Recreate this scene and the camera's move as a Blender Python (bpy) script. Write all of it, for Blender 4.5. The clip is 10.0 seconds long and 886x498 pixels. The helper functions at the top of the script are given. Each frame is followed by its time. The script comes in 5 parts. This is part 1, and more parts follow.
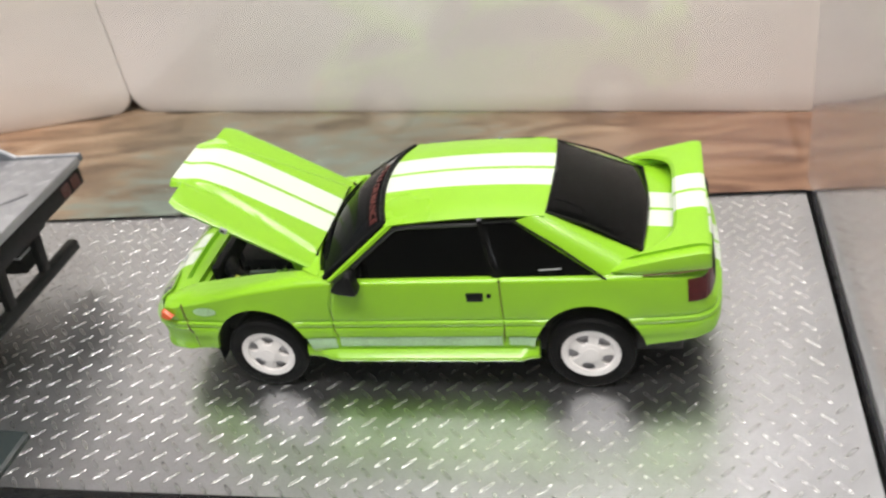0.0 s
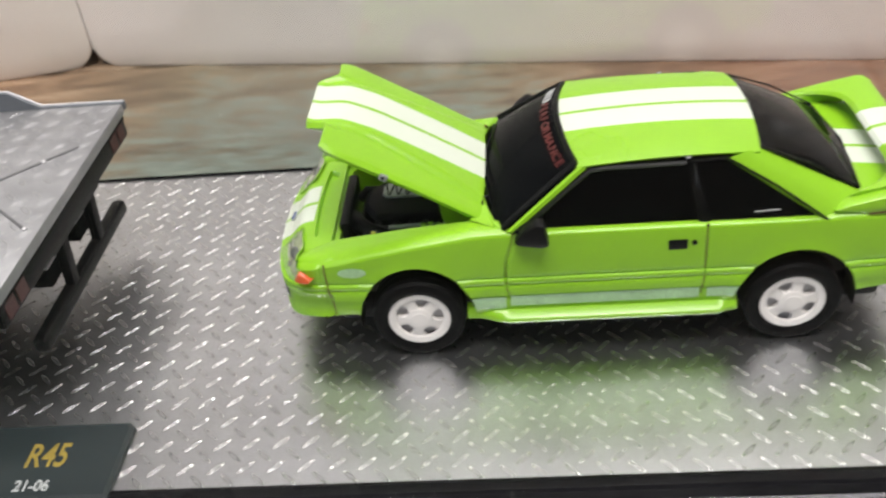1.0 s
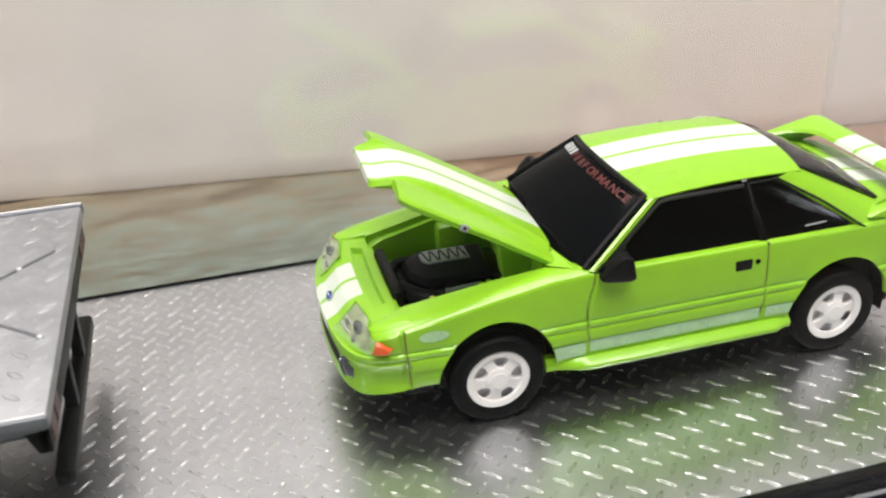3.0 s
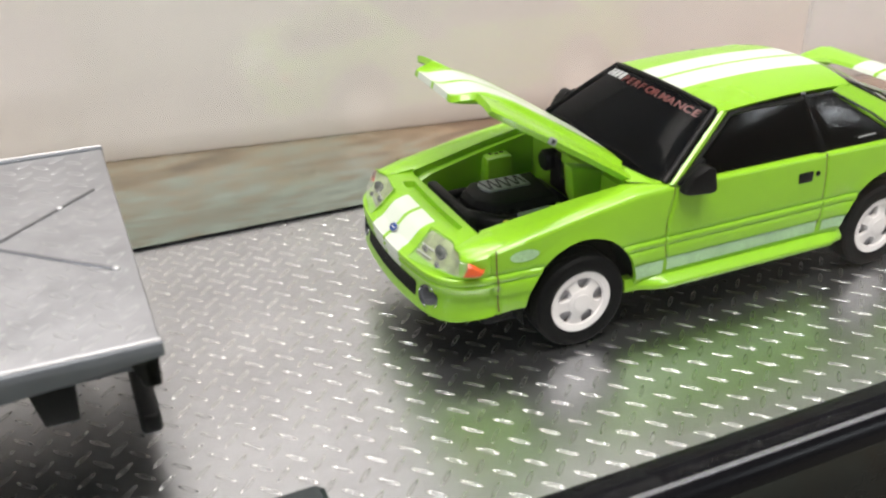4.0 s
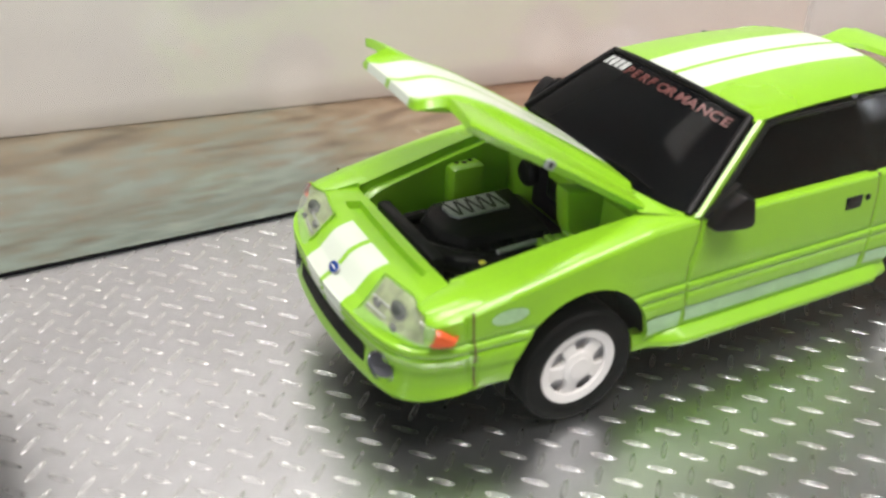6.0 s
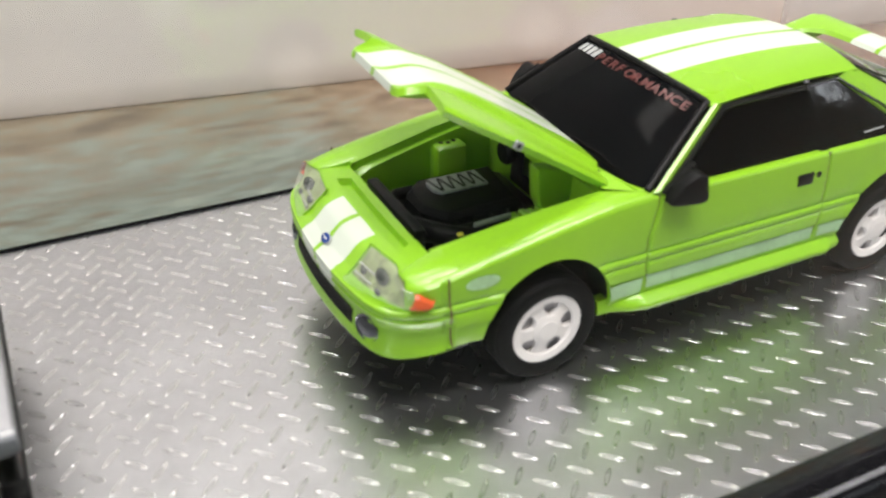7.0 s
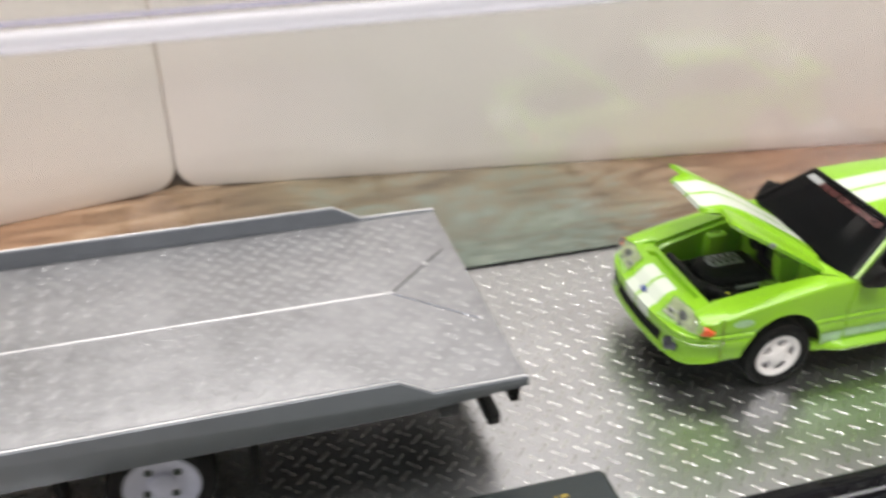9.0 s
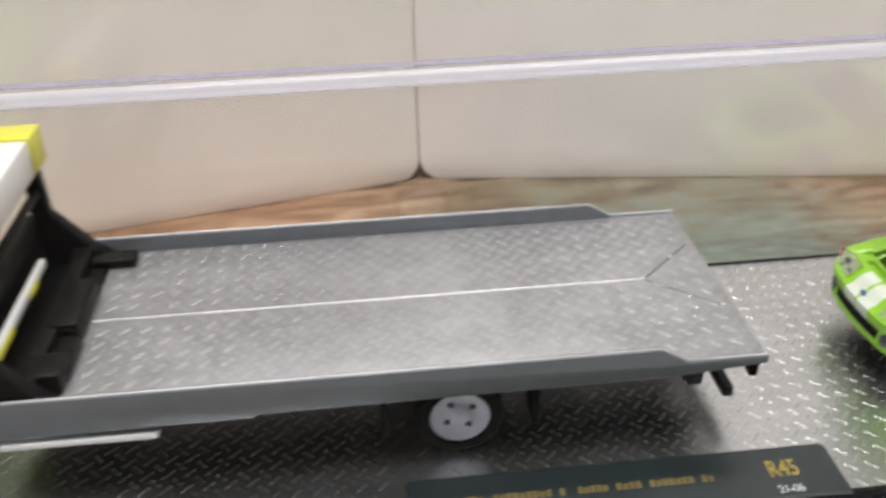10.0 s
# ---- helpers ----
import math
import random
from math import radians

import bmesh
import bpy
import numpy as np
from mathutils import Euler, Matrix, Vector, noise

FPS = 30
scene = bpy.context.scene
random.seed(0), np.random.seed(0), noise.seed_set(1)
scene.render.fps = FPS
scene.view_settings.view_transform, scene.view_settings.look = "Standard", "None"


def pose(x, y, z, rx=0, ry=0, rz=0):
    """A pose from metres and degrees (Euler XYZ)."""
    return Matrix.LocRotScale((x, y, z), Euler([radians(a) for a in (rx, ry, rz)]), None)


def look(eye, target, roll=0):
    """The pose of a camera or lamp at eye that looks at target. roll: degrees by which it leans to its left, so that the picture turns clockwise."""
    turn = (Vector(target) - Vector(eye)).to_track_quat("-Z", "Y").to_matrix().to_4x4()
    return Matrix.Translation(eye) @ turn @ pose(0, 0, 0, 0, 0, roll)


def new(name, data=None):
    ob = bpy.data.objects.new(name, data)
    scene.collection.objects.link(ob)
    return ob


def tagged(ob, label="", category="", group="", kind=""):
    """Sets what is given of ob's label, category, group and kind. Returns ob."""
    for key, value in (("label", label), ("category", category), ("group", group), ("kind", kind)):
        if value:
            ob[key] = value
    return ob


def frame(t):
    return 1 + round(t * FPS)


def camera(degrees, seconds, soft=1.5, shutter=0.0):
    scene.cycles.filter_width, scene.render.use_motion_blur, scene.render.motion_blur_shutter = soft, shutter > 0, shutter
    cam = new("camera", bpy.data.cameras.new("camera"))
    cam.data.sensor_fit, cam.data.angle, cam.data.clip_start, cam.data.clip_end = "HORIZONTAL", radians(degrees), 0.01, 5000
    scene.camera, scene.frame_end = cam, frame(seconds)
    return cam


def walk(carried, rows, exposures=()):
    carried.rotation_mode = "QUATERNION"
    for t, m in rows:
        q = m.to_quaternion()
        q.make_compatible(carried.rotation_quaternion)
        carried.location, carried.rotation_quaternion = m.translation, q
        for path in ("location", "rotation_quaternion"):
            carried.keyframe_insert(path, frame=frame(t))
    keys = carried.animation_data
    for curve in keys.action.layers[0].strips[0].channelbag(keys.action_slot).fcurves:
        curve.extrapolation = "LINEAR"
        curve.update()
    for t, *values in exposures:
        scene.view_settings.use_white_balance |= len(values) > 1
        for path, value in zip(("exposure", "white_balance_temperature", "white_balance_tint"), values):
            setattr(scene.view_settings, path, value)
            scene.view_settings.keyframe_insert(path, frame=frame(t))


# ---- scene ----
cam = camera(51.27, 10.0, soft=2.25, shutter=0.5)
cam.data.dof.use_dof, cam.data.dof.focus_distance, cam.data.dof.aperture_fstop = True, 0.102, 52.0
# seconds; x, y, z in millimetres; heading, pitch, roll in degrees
PATH = [
    (0, 28.79, -93.87, 76.34, 16.417, -33.561, -10.904),
    (0.5, 12.77, -91.02, 74.47, 11.538, -35.445, -8.704),
    (1, -9.01, -89.62, 71.43, 5.647, -36.425, -6.367),
    (1.5, -18.99, -87.27, 68.10, 0.009, -36.249, -4.654),
    (2, -29.39, -87.12, 65.10, -6.046, -34.691, -2.689),
    (3.3, -52.28, -87.27, 60.05, -17.711, -27.196, -2.285),
    (3.5, -59.04, -84.68, 56.85, -20.432, -27.238, -1.650),
    (4, -64.42, -80.86, 53.79, -23.355, -27.878, -1.073),
    (4.5, -64.82, -73.03, 49.99, -26.129, -27.739, 0.048),
    (5, -61.45, -66.52, 47.81, -27.576, -28.062, 1.236),
    (5.4, -58.80, -60.19, 47.93, -27.391, -29.388, 1.245),
    (5.5, -58.12, -59.85, 48.87, -27.352, -30.076, 1.283),
    (5.7, -56.65, -58.26, 49.28, -27.761, -30.461, 1.328),
    (6.8, -56.85, -61.36, 53.07, -28.939, -32.721, 2.410),
    (7, -57.42, -65.10, 53.52, -27.481, -32.460, 1.277),
    (7.5, -62.65, -73.75, 59.65, -26.836, -32.061, 1.388),
    (8, -72.03, -85.48, 66.42, -25.576, -31.897, 1.604),
    (8.5, -82.25, -94.56, 76.27, -21.831, -31.307, 1.105),
    (9, -93.13, -99.91, 85.10, -15.588, -31.024, -0.224),
    (9.5, -102.78, -106.82, 91.49, -9.580, -30.681, -1.195),
    (10, -114.59, -118.85, 96.58, -5.064, -30.858, -1.604),
]
walk(cam, [(t, pose(x / 1000, y / 1000, z / 1000, 90 + pitch, 0, head) @ pose(0, 0, 0, 0, 0, roll)) for t, x, y, z, head, pitch, roll in PATH],
     exposures=((0, 0.0), (0.5, -0.05), (1.0, -0.13), (1.5, -0.06), (2.0, 0.08), (3.5, 0.09), (4.2, 0.13), (5.5, 0.09), (7.0, 0.06), (7.5, 0.02), (8.0, 0.05), (8.6, 0.12), (9.0, 0.0), (9.3, -0.26), (9.6, -0.32), (10, -0.16)))
# ---------------------------------------------------------------- light
MM = 0.001
world = bpy.data.worlds.new("room_light")
scene.world = world
world.use_nodes = True
world.node_tree.nodes["Background"].inputs[0].default_value = (0.95, 0.97, 1.0, 1)
world.node_tree.nodes["Background"].inputs[1].default_value = 0.15


def area_lamp(name, eye, target, sx, sy, watts, colour):
    data = bpy.data.lights.new(name, "AREA")
    data.shape, data.size, data.size_y, data.energy, data.color = "RECTANGLE", sx, sy, watts, colour
    ob = new(name, data)
    ob.matrix_world = look(eye, target)
    return ob


area_lamp("ceiling_lamp_light", (0.04, -0.39, 1.36), (0.04, -0.39, 0), 1.2, 0.4, 30.5, (1.0, 0.955, 0.92))
area_lamp("ceiling_lamp_light", (0.0, 0.45, 1.36), (0.0, 0.45, 0), 0.9, 0.25, 13, (1.0, 0.95, 0.9))
# unseen west window, added as fill from the front left
area_lamp("window_light", (-1.68, -0.62, 0.62), (0, -0.1, 0.1), 0.7, 0.8, 8.5, (0.82, 0.88, 1.0))
area_lamp("window_light", (1.48, -1.38, 0.62), (0.4, -0.3, 0.2), 0.5, 0.15, 3.6, (0.9, 0.95, 1.0))


# ---------------------------------------------------------------- materials
def node(tree, kind, at=(0, 0)):
    n = tree.nodes.new(kind)
    n.location = at
    return n


def material(name, colour, rough=0.5, metal=0.0, vary=0.1, grain=900.0, bump=0.0, bump_scale=3000.0, coat=0.0,
             rough_vary=0.1, spec=0.5):
    """A principled surface with colour, gloss and relief varied at two scales."""
    m = bpy.data.materials.new(name)
    m.use_nodes = True
    t = m.node_tree
    b = t.nodes["Principled BSDF"]
    b.inputs["Metallic"].default_value = metal
    b.inputs["Specular IOR Level"].default_value = spec
    b.inputs["Coat Weight"].default_value = coat
    b.inputs["Coat Roughness"].default_value = 0.12
    co = node(t, "ShaderNodeTexCoord")
    fine, wide = node(t, "ShaderNodeTexNoise"), node(t, "ShaderNodeTexNoise")
    fine.inputs["Scale"].default_value, wide.inputs["Scale"].default_value = grain, grain / 9
    fine.inputs["Detail"].default_value = wide.inputs["Detail"].default_value = 4
    for n in (fine, wide):
        t.links.new(co.outputs["Object"], n.inputs["Vector"])
    add = node(t, "ShaderNodeMath")
    t.links.new(fine.outputs["Fac"], add.inputs[0])
    t.links.new(wide.outputs["Fac"], add.inputs[1])
    ramp = node(t, "ShaderNodeMapRange")
    ramp.inputs["From Min"].default_value, ramp.inputs["From Max"].default_value = 0.7, 1.3
    ramp.inputs["To Min"].default_value, ramp.inputs["To Max"].default_value = 1 - vary, 1 + vary
    t.links.new(add.outputs[0], ramp.inputs["Value"])
    mul = node(t, "ShaderNodeVectorMath")
    mul.operation = "SCALE"
    mul.inputs[0].default_value = colour[:3]
    t.links.new(ramp.outputs["Result"], mul.inputs["Scale"])
    t.links.new(mul.outputs["Vector"], b.inputs["Base Color"])
    rr = node(t, "ShaderNodeMapRange")
    rr.inputs["From Min"].default_value, rr.inputs["From Max"].default_value = 0.3, 0.7
    rr.inputs["To Min"].default_value, rr.inputs["To Max"].default_value = rough * (1 - rough_vary), rough * (1 + rough_vary)
    t.links.new(wide.outputs["Fac"], rr.inputs["Value"])
    t.links.new(rr.outputs["Result"], b.inputs["Roughness"])
    if bump:
        bn, bp = node(t, "ShaderNodeTexNoise"), node(t, "ShaderNodeBump")
        bn.inputs["Scale"].default_value = bump_scale
        t.links.new(co.outputs["Object"], bn.inputs["Vector"])
        bp.inputs["Strength"].default_value, bp.inputs["Distance"].default_value = bump, 0.0001
        t.links.new(bn.outputs["Fac"], bp.inputs["Height"])
        t.links.new(bp.outputs["Normal"], b.inputs["Normal"])
    return m


def striped(name, colour, white, ends_only=False):
    """Car paint with the pair of racing stripes along the car's middle."""
    m = material(name, colour, 0.3, vary=0.04, grain=500, coat=0.25, bump=0.04, bump_scale=1800)
    t = m.node_tree
    b = t.nodes["Principled BSDF"]
    base = b.inputs["Base Color"].links[0].from_socket
    co, sep = node(t, "ShaderNodeTexCoord"), node(t, "ShaderNodeSeparateXYZ")
    t.links.new(co.outputs["Object"], sep.inputs[0])
    ab = node(t, "ShaderNodeMath")
    ab.operation = "ABSOLUTE"
    t.links.new(sep.outputs["Y"], ab.inputs[0])
    lo, hi, both = (node(t, "ShaderNodeMath") for _ in range(3))
    lo.operation, hi.operation, both.operation = "GREATER_THAN", "LESS_THAN", "MULTIPLY"
    lo.inputs[1].default_value, hi.inputs[1].default_value = 0.28 * MM, 3.65 * MM
    t.links.new(ab.outputs[0], lo.inputs[0])
    t.links.new(ab.outputs[0], hi.inputs[0])
    t.links.new(lo.outputs[0], both.inputs[0])
    t.links.new(hi.outputs[0], both.inputs[1])
    fac = both.outputs[0]
    if ends_only:
        # on the body the stripes cover the tail deck and the header panel alone
        rear, front, low, nose, place, last = (node(t, "ShaderNodeMath") for _ in range(6))
        rear.operation, front.operation, low.operation = "GREATER_THAN", "LESS_THAN", "GREATER_THAN"
        rear.inputs[1].default_value, front.inputs[1].default_value, low.inputs[1].default_value = 20 * MM, -31.9 * MM, 8.35 * MM
        nose.operation = last.operation = "MULTIPLY"
        place.operation = "MAXIMUM"
        for n, axis in ((rear, "X"), (front, "X"), (low, "Z")):
            t.links.new(sep.outputs[axis], n.inputs[0])
        t.links.new(front.outputs[0], nose.inputs[0])
        t.links.new(low.outputs[0], nose.inputs[1])
        t.links.new(rear.outputs[0], place.inputs[0])
        t.links.new(nose.outputs[0], place.inputs[1])
        t.links.new(place.outputs[0], last.inputs[0])
        t.links.new(fac, last.inputs[1])
        fac = last.outputs[0]
    mix = node(t, "ShaderNodeMix")
    mix.data_type = "RGBA"
    t.links.new(fac, mix.inputs["Factor"])
    t.links.new(base, mix.inputs["A"])
    mix.inputs["B"].default_value = (*white, 1)
    t.links.new(mix.outputs["Result"], b.inputs["Base Color"])
    return m


def clear(name, tint, gloss=0.03, haze=0.0, strength=1.0, head_on=0.03, slant=5.0):
    """Clear plastic sheet: lets light through and mirrors more at a slant."""
    m = bpy.data.materials.new(name)
    m.use_nodes = True
    t = m.node_tree
    t.nodes.remove(t.nodes["Principled BSDF"])
    out = t.nodes["Material Output"]
    tr, gl, df = node(t, "ShaderNodeBsdfTransparent"), node(t, "ShaderNodeBsdfGlossy"), node(t, "ShaderNodeBsdfDiffuse")
    tr.inputs[0].default_value = (*tint, 1)
    gl.inputs["Roughness"].default_value = gloss
    df.inputs[0].default_value = (0.85, 0.85, 0.88, 1)
    lw = node(t, "ShaderNodeLayerWeight")
    lw.inputs["Blend"].default_value = 0.5
    pw, k = node(t, "ShaderNodeMath"), node(t, "ShaderNodeMapRange")
    pw.operation, pw.inputs[1].default_value = "POWER", slant
    t.links.new(lw.outputs["Facing"], pw.inputs[0])
    k.inputs["To Min"].default_value, k.inputs["To Max"].default_value = head_on * strength, strength
    t.links.new(pw.outputs[0], k.inputs["Value"])
    m1, m2 = node(t, "ShaderNodeMixShader"), node(t, "ShaderNodeMixShader")
    m1.inputs[0].default_value = haze
    t.links.new(tr.outputs[0], m1.inputs[1])
    t.links.new(df.outputs[0], m1.inputs[2])
    t.links.new(k.outputs[0], m2.inputs[0])
    t.links.new(m1.outputs[0], m2.inputs[1])
    t.links.new(gl.outputs[0], m2.inputs[2])
    t.links.new(m2.outputs[0], out.inputs["Surface"])
    return m


def weathered_wood(name, teal_mid=0.17, teal_far=-0.34, speck_scale=420.0, speck_gain=0.3):
    """Old board table: brown and orange wood with rubbed teal paint."""
    m = material(name, (0.3, 0.2, 0.12), 0.55, vary=0.25, grain=160, bump=0.35, bump_scale=900)
    t = m.node_tree
    b = t.nodes["Principled BSDF"]
    co = node(t, "ShaderNodeTexCoord")
    mp = node(t, "ShaderNodeMapping")
    mp.inputs["Scale"].default_value = (0.42, 1.3, 1)
    t.links.new(co.outputs["Object"], mp.inputs["Vector"])
    big, streak, speck = (node(t, "ShaderNodeTexNoise") for _ in range(3))
    big.inputs["Scale"].default_value, big.inputs["Detail"].default_value = 9.0, 3
    t.links.new(co.outputs["Object"], big.inputs["Vector"])
    streak.inputs["Scale"].default_value, streak.inputs["Detail"].default_value, streak.inputs["Distortion"].default_value = 120.0, 10, 1.2
    t.links.new(mp.outputs["Vector"], streak.inputs["Vector"])
    speck.inputs["Scale"].default_value, speck.inputs["Detail"].default_value = speck_scale, 5
    t.links.new(mp.outputs["Vector"], speck.inputs["Vector"])
    # the rubbed teal board lies across the middle of the display
    sep, sub, sq = node(t, "ShaderNodeSeparateXYZ"), node(t, "ShaderNodeMath"), node(t, "ShaderNodeMath")
    t.links.new(co.outputs["Object"], sep.inputs[0])
    sub.operation, sub.inputs[1].default_value = "ADD", 0.0455
    t.links.new(sep.outputs["X"], sub.inputs[0])
    sq.operation = "ABSOLUTE"
    t.links.new(sub.outputs[0], sq.inputs[0])
    rng = node(t, "ShaderNodeMapRange")
    rng.inputs["From Min"].default_value, rng.inputs["From Max"].default_value = 0.028, 0.078
    rng.inputs["To Min"].default_value, rng.inputs["To Max"].default_value = teal_mid, teal_far
    t.links.new(sq.outputs[0], rng.inputs["Value"])
    a1, a2 = node(t, "ShaderNodeMath"), node(t, "ShaderNodeMath")
    a1.operation = a2.operation = "ADD"
    t.links.new(rng.outputs["Result"], a1.inputs[0])
    t.links.new(streak.outputs["Fac"], a1.inputs[1])
    t.links.new(a1.outputs[0], a2.inputs[0])
    sp = node(t, "ShaderNodeMapRange")
    sp.inputs["To Min"].default_value, sp.inputs["To Max"].default_value = -speck_gain, speck_gain
    t.links.new(speck.outputs["Fac"], sp.inputs["Value"])
    t.links.new(sp.outputs["Result"], a2.inputs[1])
    # the teal is kept beside the display and worn off towards the cartons
    worn, a3 = node(t, "ShaderNodeMapRange"), node(t, "ShaderNodeMath")
    worn.inputs["From Min"].default_value, worn.inputs["From Max"].default_value = 0.038, 0.095
    worn.inputs["To Min"].default_value, worn.inputs["To Max"].default_value = 0.2, -0.24
    t.links.new(sep.outputs["Y"], worn.inputs["Value"])
    t.links.new(a2.outputs[0], a3.inputs[0])
    t.links.new(worn.outputs["Result"], a3.inputs[1])
    teal = node(t, "ShaderNodeValToRGB")
    for e, (p, c) in zip((teal.color_ramp.elements[0], teal.color_ramp.elements[1]), ((0.45, (0, 0, 0, 1)), (0.75, (0.72, 0.72, 0.72, 1)))):
        e.position, e.color = p, c
    t.links.new(a3.outputs[0], teal.inputs[0])
    # warm brown boards at both ends, bleached grey-brown under the rubbed paint
    zone, woods = node(t, "ShaderNodeMapRange"), []
    zone.inputs["From Min"].default_value, zone.inputs["From Max"].default_value = 0.03, 0.085
    t.links.new(sq.outputs[0], zone.inputs["Value"])
    for dark, mid, light in (((0.12, 0.097, 0.064), (0.255, 0.205, 0.135), (0.42, 0.345, 0.235)), ((0.19, 0.105, 0.062), (0.39, 0.235, 0.142), (0.53, 0.36, 0.24)), ((0.14, 0.068, 0.042), (0.285, 0.158, 0.098), (0.41, 0.26, 0.172))):
        wood = node(t, "ShaderNodeValToRGB")
        cr = wood.color_ramp
        cr.elements[0].position, cr.elements[0].color = 0.3, (*dark, 1)
        cr.elements[1].position, cr.elements[1].color = 0.72, (*light, 1)
        cr.elements.new(0.52).color = (*mid, 1)
        t.links.new(streak.outputs["Fac"], wood.inputs[0])
        woods.append(wood)
    grained = node(t, "ShaderNodeMix")
    grained.data_type = "RGBA"
    t.links.new(zone.outputs["Result"], grained.inputs["Factor"])
    t.links.new(woods[0].outputs[0], grained.inputs["A"])
    end, ends = node(t, "ShaderNodeMath"), node(t, "ShaderNodeMix")
    end.operation, end.inputs[1].default_value, ends.data_type = "GREATER_THAN", 0.0, "RGBA"
    t.links.new(sub.outputs[0], end.inputs[0])
    t.links.new(end.outputs[0], ends.inputs["Factor"])
    t.links.new(woods[1].outputs[0], ends.inputs["A"])
    t.links.new(woods[2].outputs[0], ends.inputs["B"])
    t.links.new(ends.outputs["Result"], grained.inputs["B"])
    paint = node(t, "ShaderNodeValToRGB")
    paint.color_ramp.elements[0].position, paint.color_ramp.elements[0].color = 0.35, (0.065, 0.125, 0.122, 1)
    paint.color_ramp.elements[1].position, paint.color_ramp.elements[1].color = 0.65, (0.2, 0.275, 0.245, 1)
    t.links.new(speck.outputs["Fac"], paint.inputs[0])
    mix = node(t, "ShaderNodeMix")
    mix.data_type = "RGBA"
    t.links.new(teal.outputs[0], mix.inputs["Factor"])
    t.links.new(grained.outputs["Result"], mix.inputs["A"])
    t.links.new(paint.outputs[0], mix.inputs["B"])
    t.links.new(mix.outputs["Result"], b.inputs["Base Color"])
    return m


def rolled(m, share, rough):
    """Gives a metal a second, tighter mirror lobe beside its wide one."""
    t = m.node_tree
    b, out = t.nodes["Principled BSDF"], t.nodes["Material Output"]
    gl, mix = node(t, "ShaderNodeBsdfGlossy"), node(t, "ShaderNodeMixShader")
    gl.distribution = "BECKMANN"
    gl.inputs["Roughness"].default_value = rough
    for a, c in (("Base Color", "Color"), ("Normal", "Normal")):
        t.links.new(b.inputs[a].links[0].from_socket, gl.inputs[c])
    mix.inputs[0].default_value = share
    t.links.new(b.outputs[0], mix.inputs[1])
    t.links.new(gl.outputs[0], mix.inputs[2])
    t.links.new(mix.outputs[0], out.inputs["Surface"])
    return m


LIME = (0.235, 0.495, 0.016)
WHITE = (0.6, 0.66, 0.56)
M_lime = material("lime_enamel", LIME, 0.3, vary=0.04, grain=500, coat=0.25, bump=0.04, bump_scale=1800)
M_stripe = striped("lime_enamel_with_white_stripes", LIME, WHITE)
M_body = striped("lime_enamel_striped_at_the_ends", LIME, WHITE, True)
M_white = material("white_wheel_paint", (0.72, 0.69, 0.66), 0.5, vary=0.06, bump=0.1, bump_scale=2500)
M_mint = material("pale_mint_decal", (0.36, 0.57, 0.30), 0.35, vary=0.2, grain=2500)
M_glass = material("dark_tinted_glass", (0.0012, 0.0013, 0.0013), 0.07, vary=0.1, spec=0.13, bump=0.03, bump_scale=2600)
M_quarter = material("dark_crinkled_glass", (0.0012, 0.0013, 0.0013), 0.06, vary=0.1, spec=0.22, bump=0.3, bump_scale=2300)
M_screen = material("dark_tinted_windscreen", (0.003, 0.0034, 0.004), 0.08, vary=0.1, spec=0.018)
M_black = material("black_plastic", (0.004, 0.004, 0.0045), 0.42, vary=0.2, spec=0.13)
M_trim = material("black_window_trim", (0.006, 0.006, 0.006), 0.3, vary=0.1, spec=0.35)
M_rubber = material("black_rubber", (0.003, 0.003, 0.0032), 0.6, vary=0.25, bump=0.2, bump_scale=4000, spec=0.07)
M_engine = material("black_cast_engine", (0.003, 0.0033, 0.0036), 0.32, vary=0.3, bump=0.25, bump_scale=2500, spec=0.08)
M_grey = material("grey_intake_paint", (0.33, 0.35, 0.34), 0.4, metal=0.3, vary=0.25, grain=3000)
M_fog = material("grey_lamp_glass", (0.2, 0.21, 0.23), 0.2, metal=0.8, vary=0.4, grain=1800)
M_orange = material("orange_marker_paint", (0.62, 0.1, 0.025), 0.35, vary=0.08)
M_red = material("dark_red_lamp_paint", (0.065, 0.005, 0.007), 0.25, vary=0.3)
M_redfade = material("dull_red_lamp_paint", (0.055, 0.007, 0.007), 0.4, vary=0.3)
M_lens = clear("headlamp_lens", (0.93, 0.96, 0.86), 0.08, 0.1, 1.0)
M_bowl = material("headlamp_bowl", (0.4, 0.47, 0.24), 0.3, metal=0.35, vary=0.6, grain=900, bump=0.3, bump_scale=900)
M_bulb = material("dark_bulb", (0.07, 0.08, 0.07), 0.2, vary=0.3)
M_bright = material("bright_glint_metal", (0.56, 0.56, 0.57), 0.45, metal=0.6, vary=0.12, grain=1500)
M_line = material("dark_panel_gap", (0.12, 0.085, 0.022), 0.6, vary=0.3, grain=2500)
# darker copy of the lime, draws shade in grooves and round lamps
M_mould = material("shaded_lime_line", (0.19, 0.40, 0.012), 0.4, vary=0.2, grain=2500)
M_blue = material("blue_badge_enamel", (0.015, 0.05, 0.22), 0.25, vary=0.2)
M_badge = material("white_badge_print", (0.7, 0.72, 0.75), 0.4)
M_redprint = material("red_sunstrip_print", (0.12, 0.017, 0.014), 0.4, vary=0.3, grain=3000)
M_whiteprint = material("white_sunstrip_print", (0.42, 0.43, 0.43), 0.4, vary=0.2, grain=3000)
